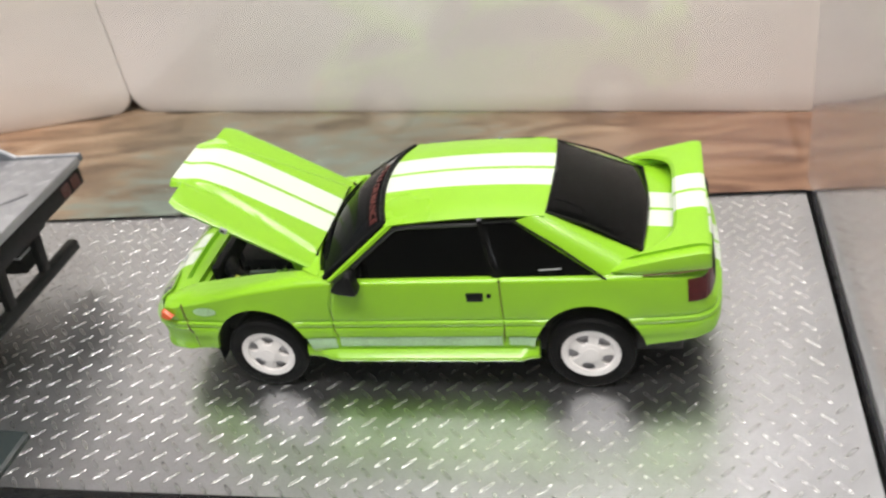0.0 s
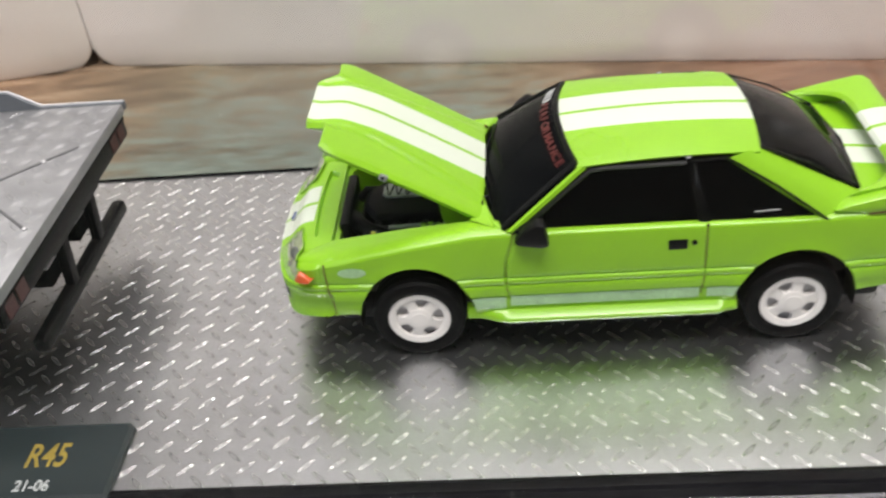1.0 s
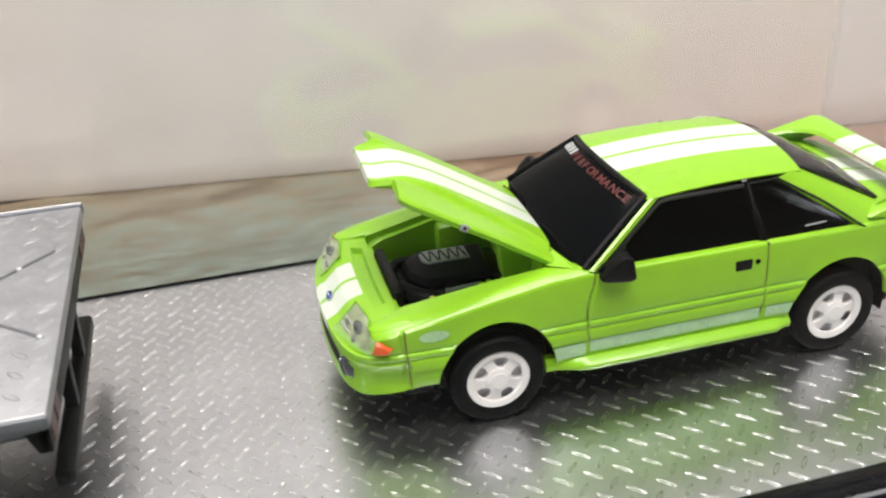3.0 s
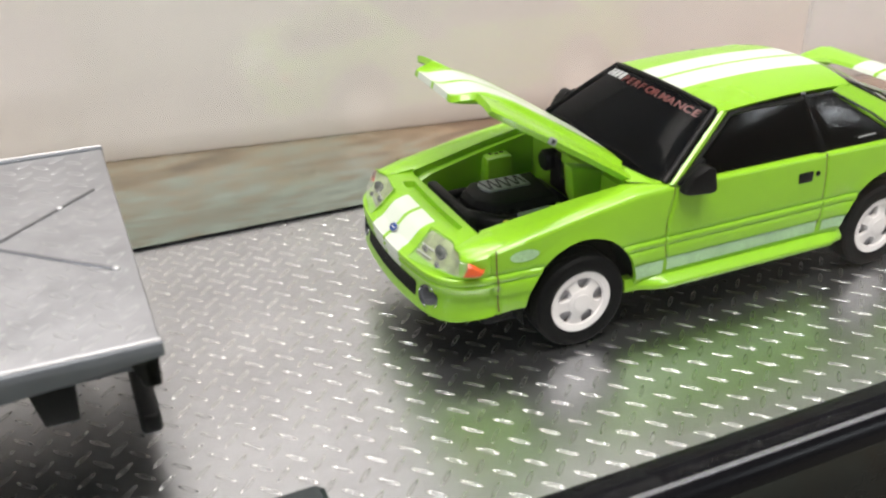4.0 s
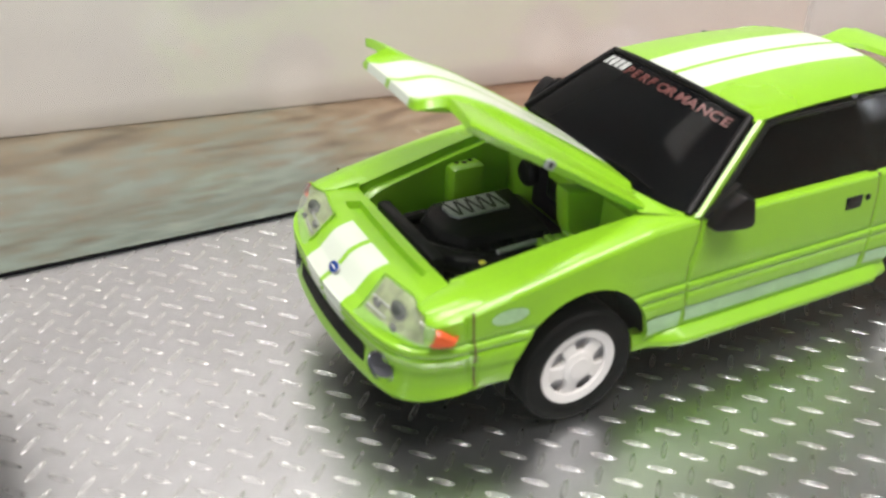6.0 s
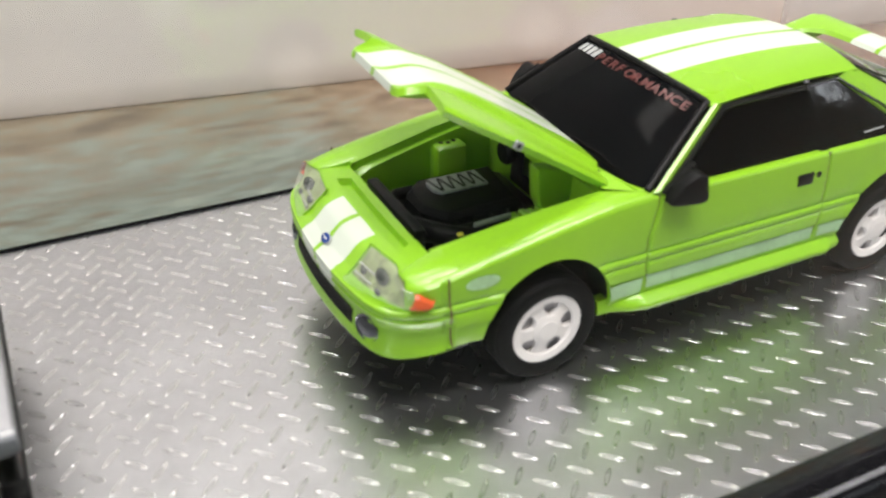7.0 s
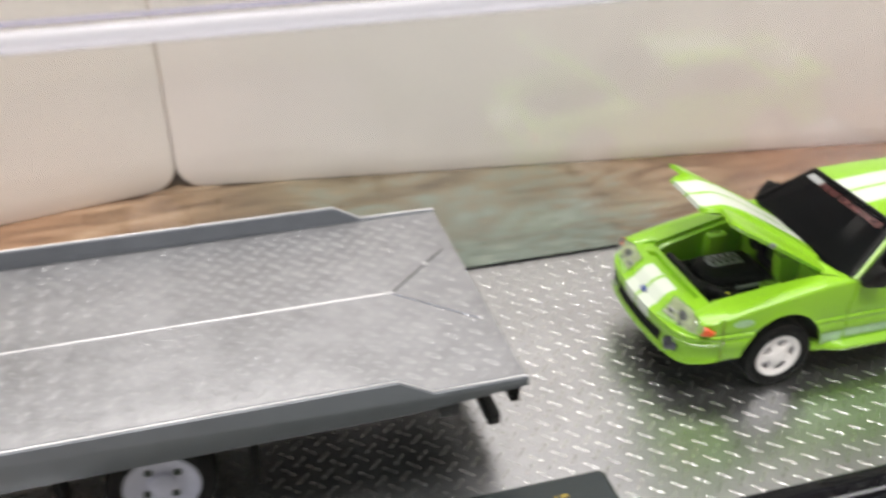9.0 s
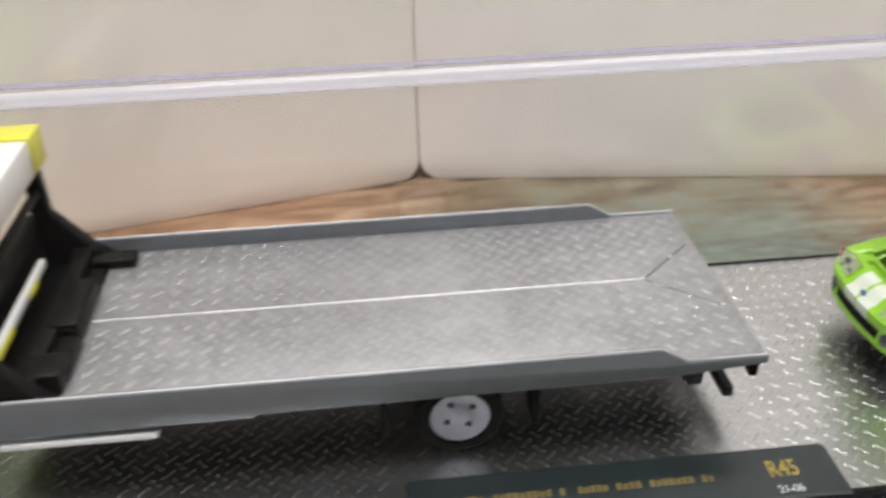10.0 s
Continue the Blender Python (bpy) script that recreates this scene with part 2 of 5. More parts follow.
M_plate = rolled(material("satin_silver_deck", (0.62, 0.63, 0.648), 0.345, metal=1.0, vary=0.06, grain=700, bump=0.05, bump_scale=2600, rough_vary=0.12), 0.55, 0.31)
M_tread = material("satin_silver_tread", (0.56, 0.57, 0.58), 0.24, metal=1.0, vary=0.12, grain=900, bump=0.08, bump_scale=2600)
M_bed = material("silver_painted_metal", (0.295, 0.297, 0.31), 0.42, metal=0.55, vary=0.18, grain=320, bump=0.14, bump_scale=2400)
M_bedtread = material("silver_bed_tread", (0.37, 0.375, 0.385), 0.38, metal=0.7, vary=0.12, grain=900)
M_rail = material("grey_blue_painted_metal", (0.15, 0.163, 0.182), 0.42, metal=0.3, vary=0.1, grain=500)
M_base = material("gloss_black_plastic", (0.005, 0.005, 0.006), 0.26, vary=0.2, bump=0.05, bump_scale=1500, spec=0.1)
M_plaque = material("dark_green_black_plaque", (0.012, 0.019, 0.021), 0.35, vary=0.15)
M_pivot_glint = material("gold_pivot_glint", (0.5, 0.4, 0.12), 0.25, metal=1.0, vary=0.1)
M_pillar = material("black_door_pillar", (0.003, 0.003, 0.003), 0.22, vary=0.1, spec=0.15)
M_gold = material("gold_print", (0.32, 0.24, 0.045), 0.4, metal=0.3, vary=0.12, grain=3000)
M_golddim = material("faded_gold_print", (0.13, 0.10, 0.03), 0.45, vary=0.3, grain=3000)
M_silver = material("silver_print", (0.42, 0.44, 0.44), 0.4, vary=0.1)
# one acrylic: mirror strength set per panel, weakest in front to avoid a veil
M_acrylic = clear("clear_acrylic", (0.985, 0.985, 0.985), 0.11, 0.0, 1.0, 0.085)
# white haze in the ends stands in for the deck's bright reflection
M_end = clear("hazed_end_acrylic", (0.985, 0.985, 0.985), 0.1, 0.15, 1.0, 0.1, 3.2)
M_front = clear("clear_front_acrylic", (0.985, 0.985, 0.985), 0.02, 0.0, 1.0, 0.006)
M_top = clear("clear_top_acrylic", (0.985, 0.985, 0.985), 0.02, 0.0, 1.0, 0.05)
# white haze in edge and foot stands for the light they catch
M_edge = clear("acrylic_edge", (0.9, 0.9, 0.97), 0.12, 0.34, 1.0)
M_foot = clear("acrylic_foot", (0.45, 0.45, 0.52), 0.07, 0.22, 1.0, 0.3)
M_tint = clear("acrylic_edge_tint", (0.62, 0.6, 0.78), 0.1, 0.15, 1.0)
M_card = material("white_carton", (0.92, 0.87, 0.82), 0.42, vary=0.04, grain=60, bump=0.02, bump_scale=300)
M_table = weathered_wood("weathered_table_wood")
M_front_board = weathered_wood("speckled_teal_wood", 0.02, 0.0, 900.0, 0.8)
M_wall = material("dark_wall_paint", (0.07, 0.068, 0.065), 0.8, vary=0.05, grain=30)
M_ceil = material("white_ceiling_paint", (0.55, 0.55, 0.54), 0.9, vary=0.04, grain=30)
M_floor = material("grey_floor_tile", (0.1, 0.1, 0.1), 0.5, vary=0.15, grain=40)
M_under = material("bare_grey_underside", (0.08, 0.093, 0.108), 0.5, metal=0.2, vary=0.2, grain=300)
M_wire = material("dull_steel", (0.2, 0.2, 0.21), 0.35, metal=0.5, vary=0.15)
M_cabwhite = material("white_cab_paint", (0.74, 0.74, 0.74), 0.3, vary=0.05, coat=0.4)
M_cabyellow = material("yellow_green_paint", (0.62, 0.6, 0.05), 0.35, vary=0.1, coat=0.4)
# wheel white greyed to hold the shade inside the spoke openings
M_recess = material("shaded_wheel_recess", (0.4, 0.39, 0.41), 0.5, vary=0.2)
M_hub = material("pale_lilac_wheel", (0.6, 0.59, 0.66), 0.45, vary=0.1)


# ---------------------------------------------------------------- building helpers (all lengths in millimetres)
def thing(name, label, category, at=(0, 0, 0), group="", kind="", turn=0):
    ob = new(name)
    ob.empty_display_size = 0.005
    ob.matrix_basis = pose(at[0] * MM, at[1] * MM, at[2] * MM, 0, 0, turn)
    return tagged(ob, label, category, group, kind)


def finish(bm, angle=32):
    bmesh.ops.remove_doubles(bm, verts=bm.verts, dist=0.004)
    bmesh.ops.recalc_face_normals(bm, faces=bm.faces)
    for f in bm.faces:
        f.smooth = True
    lim = radians(angle)
    for e in bm.edges:
        if len(e.link_faces) == 2 and e.calc_face_angle(0) > lim:
            e.smooth = False


def part(name, bm, mat, parent=None, label="", angle=32, m=None):
    """Links a bmesh in millimetres as one mesh object under its thing or part."""
    finish(bm, angle)
    bmesh.ops.scale(bm, vec=(MM, MM, MM), verts=bm.verts)
    me = bpy.data.meshes.new(name)
    bm.to_mesh(me)
    bm.free()
    me.materials.append(mat)
    ob = new(name, me)
    ob.parent = parent
    if m is not None:
        ob.matrix_basis = m
    return tagged(ob, label)


def box(bm, lo, hi, bevel=0.0, seg=2):
    mid = [(a + b) / 2 for a, b in zip(lo, hi)]
    size = [b - a for a, b in zip(lo, hi)]
    made = bmesh.ops.create_cube(bm, size=1, matrix=Matrix.LocRotScale(mid, None, size))
    if bevel:
        edges = {e for v in made["verts"] for e in v.link_edges}
        bmesh.ops.bevel(bm, geom=list(edges), offset=bevel, segments=seg, affect="EDGES", profile=0.5)
    return bm


def boxed(lo, hi, bevel=0.0, seg=2):
    return box(bmesh.new(), lo, hi, bevel, seg)


def grid(bm, rows, close=False):
    """Faces between rows of points."""
    vs = [[bm.verts.new(p) for p in r] for r in rows]
    for a, b in zip(vs, vs[1:]):
        n = len(a)
        for i in range(n if close else n - 1):
            j = (i + 1) % n
            bm.faces.new((a[i], a[j], b[j], b[i]))
    return bm


def prism(outline, axis, lo, hi, bevel=0.0):
    """An outline (two numbers a corner) drawn out along an axis."""
    bm = bmesh.new()
    put = {"x": lambda a, b, c: (c, a, b), "y": lambda a, b, c: (a, c, b), "z": lambda a, b, c: (a, b, c)}[axis]
    lows = [bm.verts.new(put(a, b, lo)) for a, b in outline]
    highs = [bm.verts.new(put(a, b, hi)) for a, b in outline]
    bm.faces.new(lows)
    bm.faces.new(highs)
    n = len(outline)
    for i in range(n):
        bm.faces.new((lows[i], lows[(i + 1) % n], highs[(i + 1) % n], highs[i]))
    if bevel:
        bmesh.ops.recalc_face_normals(bm, faces=bm.faces)
        bmesh.ops.bevel(bm, geom=bm.edges[:], offset=bevel, segments=2, affect="EDGES", profile=0.5)
    return bm


def lathe(profile, seg=40, at=(0, 0, 0)):
    """A profile of (radius, y) turned about the y axis."""
    bm = bmesh.new()
    rows = [[(at[0] + r * math.cos(2 * math.pi * k / seg), at[1] + y, at[2] + r * math.sin(2 * math.pi * k / seg)) for k in range(seg)] for r, y in profile]
    grid(bm, rows, close=True)
    return bm


def rod(points, radius, seg=8):
    """A thin round bar along points."""
    bm = bmesh.new()
    pts = [Vector(p) for p in points]
    rows = []
    for i, p in enumerate(pts):
        d = (pts[min(i + 1, len(pts) - 1)] - pts[max(i - 1, 0)]).normalized()
        u = d.orthogonal().normalized()
        if rows and u.dot(last) < 0:
            u = -u
        last = u
        w = d.cross(u)
        rows.append([p + radius * (math.cos(2 * math.pi * k / seg) * u + math.sin(2 * math.pi * k / seg) * w) for k in range(seg)])
    grid(bm, rows, close=True)
    bmesh.ops.holes_fill(bm, edges=[e for e in bm.edges if e.is_boundary], sides=0)
    return bm


def thicken(bm, depth):
    """Gives a sheet a thickness, inwards along its normals."""
    bmesh.ops.remove_doubles(bm, verts=bm.verts, dist=0.004)
    bmesh.ops.recalc_face_normals(bm, faces=bm.faces)
    bmesh.ops.solidify(bm, geom=bm.faces[:], thickness=depth)
    return bm


def lettering(name, words, size, at, mat, parent, turn=(0, 0, 0), squeeze=1.0, label=""):
    """Raised print in the built-in font, its lower left corner at a place in millimetres."""
    cu = bpy.data.curves.new(name, "FONT")
    cu.body, cu.size, cu.extrude = words, size * MM, 0.03 * MM
    cu.offset = 0.014 * size * MM
    ob = new(name, cu)
    ob.data.materials.append(mat)
    ob.parent = parent
    ob.matrix_basis = pose(at[0] * MM, at[1] * MM, at[2] * MM, *turn) @ Matrix.Diagonal((squeeze, 1, 1, 1))
    return tagged(ob, label)


def steps(a, b, n):
    return [float(v) for v in np.linspace(a, b, n)]


def lerp(x, pairs):
    return float(np.interp(x, [p[0] for p in pairs], [p[1] for p in pairs]))


def smooth_step(x, a, b):
    u = min(max((x - a) / (b - a), 0), 1)
    return u * u * (3 - 2 * u)


# ---------------------------------------------------------------- room and table
TABLE_Z = -12.4
table = thing("table", "weathered wooden board table with rubbed teal paint", "table", (0, 0, TABLE_Z))
for k, (y0, y1) in enumerate(((-260, -112), (-111.2, -34.6), (-34.0, 97), (97.8, 190), (190.8, 330))):
    part("board", boxed((-520, y0, -24), (480, y1, 0), 0.6), M_table if y1 > 0 else M_front_board, table)
for x in (-480, 440):
    for y in (-220, 290):
        part("leg", boxed((x - 30, y - 30, -740), (x + 30, y + 30, -24.2), 2), M_table, table)

FLOOR_Z = TABLE_Z - 740
ROOM = (-1700, 1500, -1900, 1700, 1400)


def wall(name, lo, hi, hole=None):
    """A wall with thickness; hole is the window's opening along its length and height."""
    bm = bmesh.new()
    if hole is None:
        box(bm, lo, hi)
    else:
        (a0, a1), (z0, z1) = hole
        box(bm, lo, (hi[0], a0, hi[2]))
        box(bm, (lo[0], a1, lo[2]), hi)
        box(bm, (lo[0], a0, lo[2]), (hi[0], a1, z0))
        box(bm, (lo[0], a0, z1), (hi[0], a1, hi[2]))
    return tagged(part(name, bm, M_wall), "dark painted plaster wall of the room", "wall", kind="structure")


x0, x1, y0, y1, zc = ROOM
tagged(part("floor", boxed((x0 - 100, y0 - 100, FLOOR_Z - 50), (x1 + 100, y1 + 100, FLOOR_Z)), M_floor), "grey floor of the room under the table", "floor", kind="structure")
tagged(part("ceiling", boxed((x0 - 100, y0 - 100, zc), (x1 + 100, y1 + 100, zc + 50)), M_ceil), "white painted ceiling of the room", "ceiling", kind="structure")
wall("wall_north", (x0, y1, FLOOR_Z), (x1, y1 + 100, zc))
wall("wall_south", (x0, y0 - 100, FLOOR_Z), (x1, y0, zc))
wall("wall_east", (x1, y0 - 100, FLOOR_Z), (x1 + 100, y1 + 100, zc), ((-1640, -1120), (530, 710)))
wall("wall_west", (x0 - 100, y0 - 100, FLOOR_Z), (x0, y1 + 100, zc), ((-980, -260), (200, 1050)))

# ---------------------------------------------------------------- white cartons behind the display
def carton(corner, turn, length, depth, height, radius, at_right):
    """A white carton whose lower corners are rounded; corner is its lower front corner on the table."""
    ob = thing("carton", "plain white carton with rounded lower corners on the table", "carton", (corner[0], corner[1], TABLE_Z), "white cartons behind the display", turn=turn)
    a, b = (-length, 0) if at_right else (0, length)
    o = [(b, height), (a, height)]
    o += [(a + radius - radius * math.cos(radians(t)), 0.05 + radius - radius * math.sin(radians(t))) for t in range(0, 91, 10)]
    o += [(b - radius + radius * math.sin(radians(t)), 0.05 + radius - radius * math.cos(radians(t))) for t in range(0, 91, 10)]
    part("shell", prism(o, "y", 0, depth, 0.4), M_card, ob, angle=50)
    return ob


carton((-100.7, 99.2), -7.8, 232, 60, 150, 5.5, False)
carton((-100.9, 99.2), 12.0, 130, 60, 150, 5.5, True)

# ---------------------------------------------------------------- display base with its embossed deck
BASE_X0, BASE_X1 = -214.0, 48.8
base = thing("display_base", "black plastic display base with a silver diamond-plate deck", "display base", (0, 0, TABLE_Z))
bz = -TABLE_Z
prof = [(31.1, bz - 0.5), (31.1, bz + 0.1), (31.3, bz + 0.3), (31.8, bz + 0.42), (32.7, bz + 0.35), (33.0, bz + 0.1), (34.2, bz + 0.05), (34.9, bz + 0.05), (35.3, bz - 0.2), (35.8, bz - 1.2), (36.0, bz - 1.9), (35.8, bz - 2.4), (35.75, bz - 6.0), (35.7, 0.3), (35.5, 0.0), (30.0, 0.0)]
rim = bmesh.new()
rows = []
for d, z in prof:
    g = d - 30
    ring = []
    for cx, cy, a0 in ((BASE_X1 - 2, 28, 0), (BASE_X0 + 2, 28, 90), (BASE_X0 + 2, -28, 180), (BASE_X1 - 2, -28, 270)):
        for k in range(7):
            a = radians(a0 + 15 * k)
            # narrow along the back and the end, broad along the front
            r = (0.2 + g * 0.2) if cy > 0 else 2.0 + g
            ring.append((cx + (1.8 + 0.55 * g) * math.cos(a), cy + r * math.sin(a), z))
    rows.append(ring)
grid(rim, rows, close=True)
part("rim", rim, M_base, base, "gloss black raised rim")
deck = part("deck_plate", boxed((BASE_X0, -31.2, 0.0), (BASE_X1, 28.7, bz)), M_plate, base, "satin silver deck")


def lozenges(places, length, width, height, z, band=0.36):
    """Raised pointed treads at (x, y, degrees): a narrow rounded ridge runs round a sunken middle."""
    verts, faces = [], []
    n_round = 16
    shape = []
    for k in range(n_round):
        u = k / n_round * 2 * math.pi
        c, q = math.cos(u), math.sin(u)
        shape.append((0.5 * length * c, math.copysign(0.5 * width * (1 - abs(c) ** 3), q)))
    profile = [(1.0, 0.0), (1 - 0.25 * band, 0.68), (1 - 0.5 * band, 1.0), (1 - 0.75 * band, 0.68), (1 - band, 0.08)]
    for x, y, a in places:
        ca, sa = math.cos(radians(a)), math.sin(radians(a))
        n = len(verts)
        for f, h in profile:
            for px, py in shape:
                verts.append((x + f * (px * ca - py * sa), y + f * (px * sa + py * ca), z + h * height))
        for lv in range(0, n_round * (len(profile) - 1), n_round):
            for k in range(n_round):
                j = (k + 1) % n_round
                faces.append((n + lv + k, n + lv + j, n + lv + n_round + j, n + lv + n_round + k))
        faces.append(tuple(n + n_round * (len(profile) - 1) + k for k in range(n_round)))
    return verts, faces


def sheet_of(name, verts, faces, mat, parent, label="", smooth=True):
    me = bpy.data.meshes.new(name)
    me.from_pydata([tuple(c * MM for c in v) for v in verts], [], faces)
    me.polygons.foreach_set("use_smooth", [smooth] * len(me.polygons))
    me.materials.append(mat)
    ob = new(name, me)
    ob.parent = parent
    return tagged(ob, label)


PITCH = 3.12
spots = []
for ox, oy, deg in ((-34.35, -13.05, 45), (-32.79, -11.49, -45)):
    for i in range(-60, 40):
        for j in range(-10, 20):
            x, y = ox + i * PITCH, oy + j * PITCH
            in_plaque = -114 < x < -50.5 and y < -21.6
            if BASE_X0 + 1.2 < x < BASE_X1 - 1.2 and -30.4 < y < 27.6 and not in_plaque:
                spots.append((x, y, deg))
# the treads in front of the car are pieces of their own; the rest of the pattern is one mesh
def by_the_car(q):
    return -48 < q[0] < 25 and q[1] < -12.5


tread_shapes = {}
for x, y, deg in filter(by_the_car, spots):
    if deg not in tread_shapes:
        first = sheet_of("tread", *lozenges([(0, 0, deg)], 2.35, 0.44, 0.026, 0.0), M_tread, deck, "", True)
        tread_shapes[deg] = first.data
    else:
        first = new("tread", tread_shapes[deg])
        first.parent = deck
    first.matrix_basis = pose(x * MM, y * MM, (bz - 0.004) * MM)
spots = [q for q in spots if not by_the_car(q)]
tagged(sheet_of("tread_pattern", *lozenges(spots, 2.35, 0.44, 0.026, bz - 0.004), M_tread, deck, "raised diamond treads", True), kind="stuff")

# name plaque at the front of the base
pl = bmesh.new()
outline = [(-112.5, -32.4), (-50.6, -32.4), (-50.6, -23.0), (-51.2, -22.4), (-111.9, -22.4), (-112.5, -23.0)]
lows = [(x, y, bz - 0.1) for x, y in outline]
mids = [(x, y, bz + 0.55) for x, y in outline]
tops = [(-81.5 + (x + 81.5) * 0.985, -27.4 + (y + 27.4) * 0.93, bz + 0.8) for x, y in outline]
grid(pl, [lows, mids, tops], close=True)
pl.faces.new([v for v in pl.verts[:][-6:]])
plaque = part("plaque", pl, M_plaque, base, "dark plaque with gold and silver print", angle=20)
lettering("gold_print", "R45", 4.4, (-60.9, -28.3, bz + 0.82), M_gold, plaque, squeeze=0.645, label="gold letters R45")
lettering("silver_print", "21-06", 1.95, (-60.8, -31.4, bz + 0.82), M_silver, plaque, squeeze=0.83, label="silver figures 21-06")
for a, b in ((-106, -101.5), (-100.4, -92), (-91, -89.6), (-88.4, -84), (-82.9, -79.2), (-78.1, -71.6), (-70.6, -68.6)):
    word = bmesh.new()
    n = max(1, round((b - a) / 0.95))
    for k in range(n):
        # strokes of small print that cannot be read
        x = a + (b - a) * k / n
        box(word, (x, -28.1, bz + 0.79), (x + 0.66, -26.75 - 0.25 * (k % 3 == 1), bz + 0.85))
    part("gold_bar", word, M_golddim, plaque, "gold bars of small print")

# ---------------------------------------------------------------- clear cover over the display
cover = thing("acrylic_cover", "clear acrylic cover standing on the black base", "display cover", (0, 0, 0.1))
CX0, CX1, CY, CZ, W = -216.0, 50.9, 33.8, 65.5, 1.3
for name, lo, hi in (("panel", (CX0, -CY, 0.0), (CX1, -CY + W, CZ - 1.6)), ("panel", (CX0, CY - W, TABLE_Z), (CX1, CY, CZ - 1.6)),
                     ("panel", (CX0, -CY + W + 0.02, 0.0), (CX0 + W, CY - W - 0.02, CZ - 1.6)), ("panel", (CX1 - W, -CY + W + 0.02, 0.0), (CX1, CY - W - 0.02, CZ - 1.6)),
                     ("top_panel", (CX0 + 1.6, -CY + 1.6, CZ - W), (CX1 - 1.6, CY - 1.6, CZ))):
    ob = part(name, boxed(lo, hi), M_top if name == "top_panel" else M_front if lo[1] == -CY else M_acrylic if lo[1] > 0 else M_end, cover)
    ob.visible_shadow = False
edge = bmesh.new()
for y in (-CY, CY):
    s = 1 if y > 0 else -1
    box(edge, (CX0, min(y, y - s * 1.58), CZ - 1.58), (CX1, max(y, y - s * 1.58), CZ), 0.7, 3)
for x in (CX0, CX1):
    s = 1 if x > 0 else -1
    box(edge, (min(x, x - s * 1.58), -CY + 1.6, CZ - 1.58), (max(x, x - s * 1.58), CY - 1.6, CZ), 0.7, 3)
ob = part("edge", edge, M_edge, cover, "bright rounded edge")
ob.visible_shadow = False
# three thin strips draw the glint at the front panel's foot
foot = bmesh.new()
for k in range(3):
    box(foot, (CX0, -34.84 + 0.16 * k, 0.06), (CX1, -34.73 + 0.16 * k, 0.26), 0.04, 2)
ob = part("foot_glint", foot, M_foot, cover, "glint drawn along the foot of the front panel")
ob.visible_shadow = False
for y in (-CY + 1.62, CY - 2.92):
    ob = part("edge_tint", boxed((CX0 + 1.6, y, CZ + 0.02), (CX1 - 1.6, y + 1.3, CZ + 0.12)), M_tint, cover, "lilac strip along the top edge")
    ob.visible_shadow = False

# ---------------------------------------------------------------- the toy car
car = thing("toy_car", "small lime green die-cast hatchback with white stripes and raised hood", "toy car")

PLAN = [(-36.0, 0.0), (-35.88, 3.5), (-35.5, 7.0), (-34.85, 9.7), (-33.65, 11.5), (-31.5, 12.5), (-28.0, 12.85), (-20.0, 13.05), (-10.0, 13.1),
        (0.0, 13.1), (10.0, 13.1), (20.0, 13.1), (27.0, 12.95), (31.0, 12.6), (33.0, 11.9), (34.1, 10.3), (34.6, 6.5), (34.8, 0.0)]


def dense_curve(pts, per=40):
    pts = [np.array(p, float) for p in pts]
    pts = [pts[0] * (1, -1) if abs(pts[0][1]) < 1e-6 else pts[0]] + pts + [pts[-1]]
    pts[0] = np.array((PLAN[1][0], -PLAN[1][1]))
    pts[-1] = np.array((PLAN[-2][0], -PLAN[-2][1]))
    out = []
    for i in range(1, len(pts) - 2):
        a, b, c, d = pts[i - 1:i + 3]
        for k in range(per):
            u = k / per
            out.append(0.5 * (2 * b + (c - a) * u + (2 * a - 5 * b + 4 * c - d) * u * u + (3 * b - a - 3 * c + d) * u ** 3))
    out.append(pts[-2])
    return np.array(out)


CURVE = dense_curve(PLAN)
TANG = np.gradient(CURVE, axis=0)
TANG /= np.linalg.norm(TANG, axis=1)[:, None]
PEAK = len(CURVE) - 1


def at_x(x):
    return float(np.interp(x, CURVE[:, 0], np.arange(len(CURVE))))


def nose_y(y):
    return float(np.interp(y, CURVE[:300, 1], np.arange(300)))


def tail_y(y):
    k = np.arange(len(CURVE))[-240:]
    return float(np.interp(-y, -CURVE[-240:, 1], k))


def plan(s):
    k = np.arange(len(CURVE))
    p = np.array([np.interp(s, k, CURVE[:, i]) for i in (0, 1)])
    d = np.array([np.interp(s, k, TANG[:, i]) for i in (0, 1)])
    return p, np.array((-d[1], d[0])) / np.hypot(*d)


FRONT_X, REAR_X, HUB_Z, ARCH, ARCH_UP = -20.0, 20.0, 5.3, 6.4, 7.0
TOP = [(-36.1, 11.9), (-33.5, 12.0), (-31, 12.35), (-26, 13.3), (-20, 14.4), (-14, 15.25), (-10, 15.4), (20, 15.3), (26, 15.3), (31, 15.2), (35, 15.1)]
LOW = [(-36.1, 5.5), (-33, 5.6), (-30, 5.9), (-25.5, 6.2), (-20, 6.2), (-19.9, 4.9), (19.9, 4.9), (20, 6.2), (26, 6.5), (31, 7.0), (35, 7.5)]


def low_edge(x):
    z = lerp(x, LOW)
    for c in (FRONT_X, REAR_X):
        if abs(x - c) < ARCH:
            z = max(z, HUB_Z + ARCH_UP * math.sqrt(1 - ((x - c) / ARCH) ** 2))
    return z


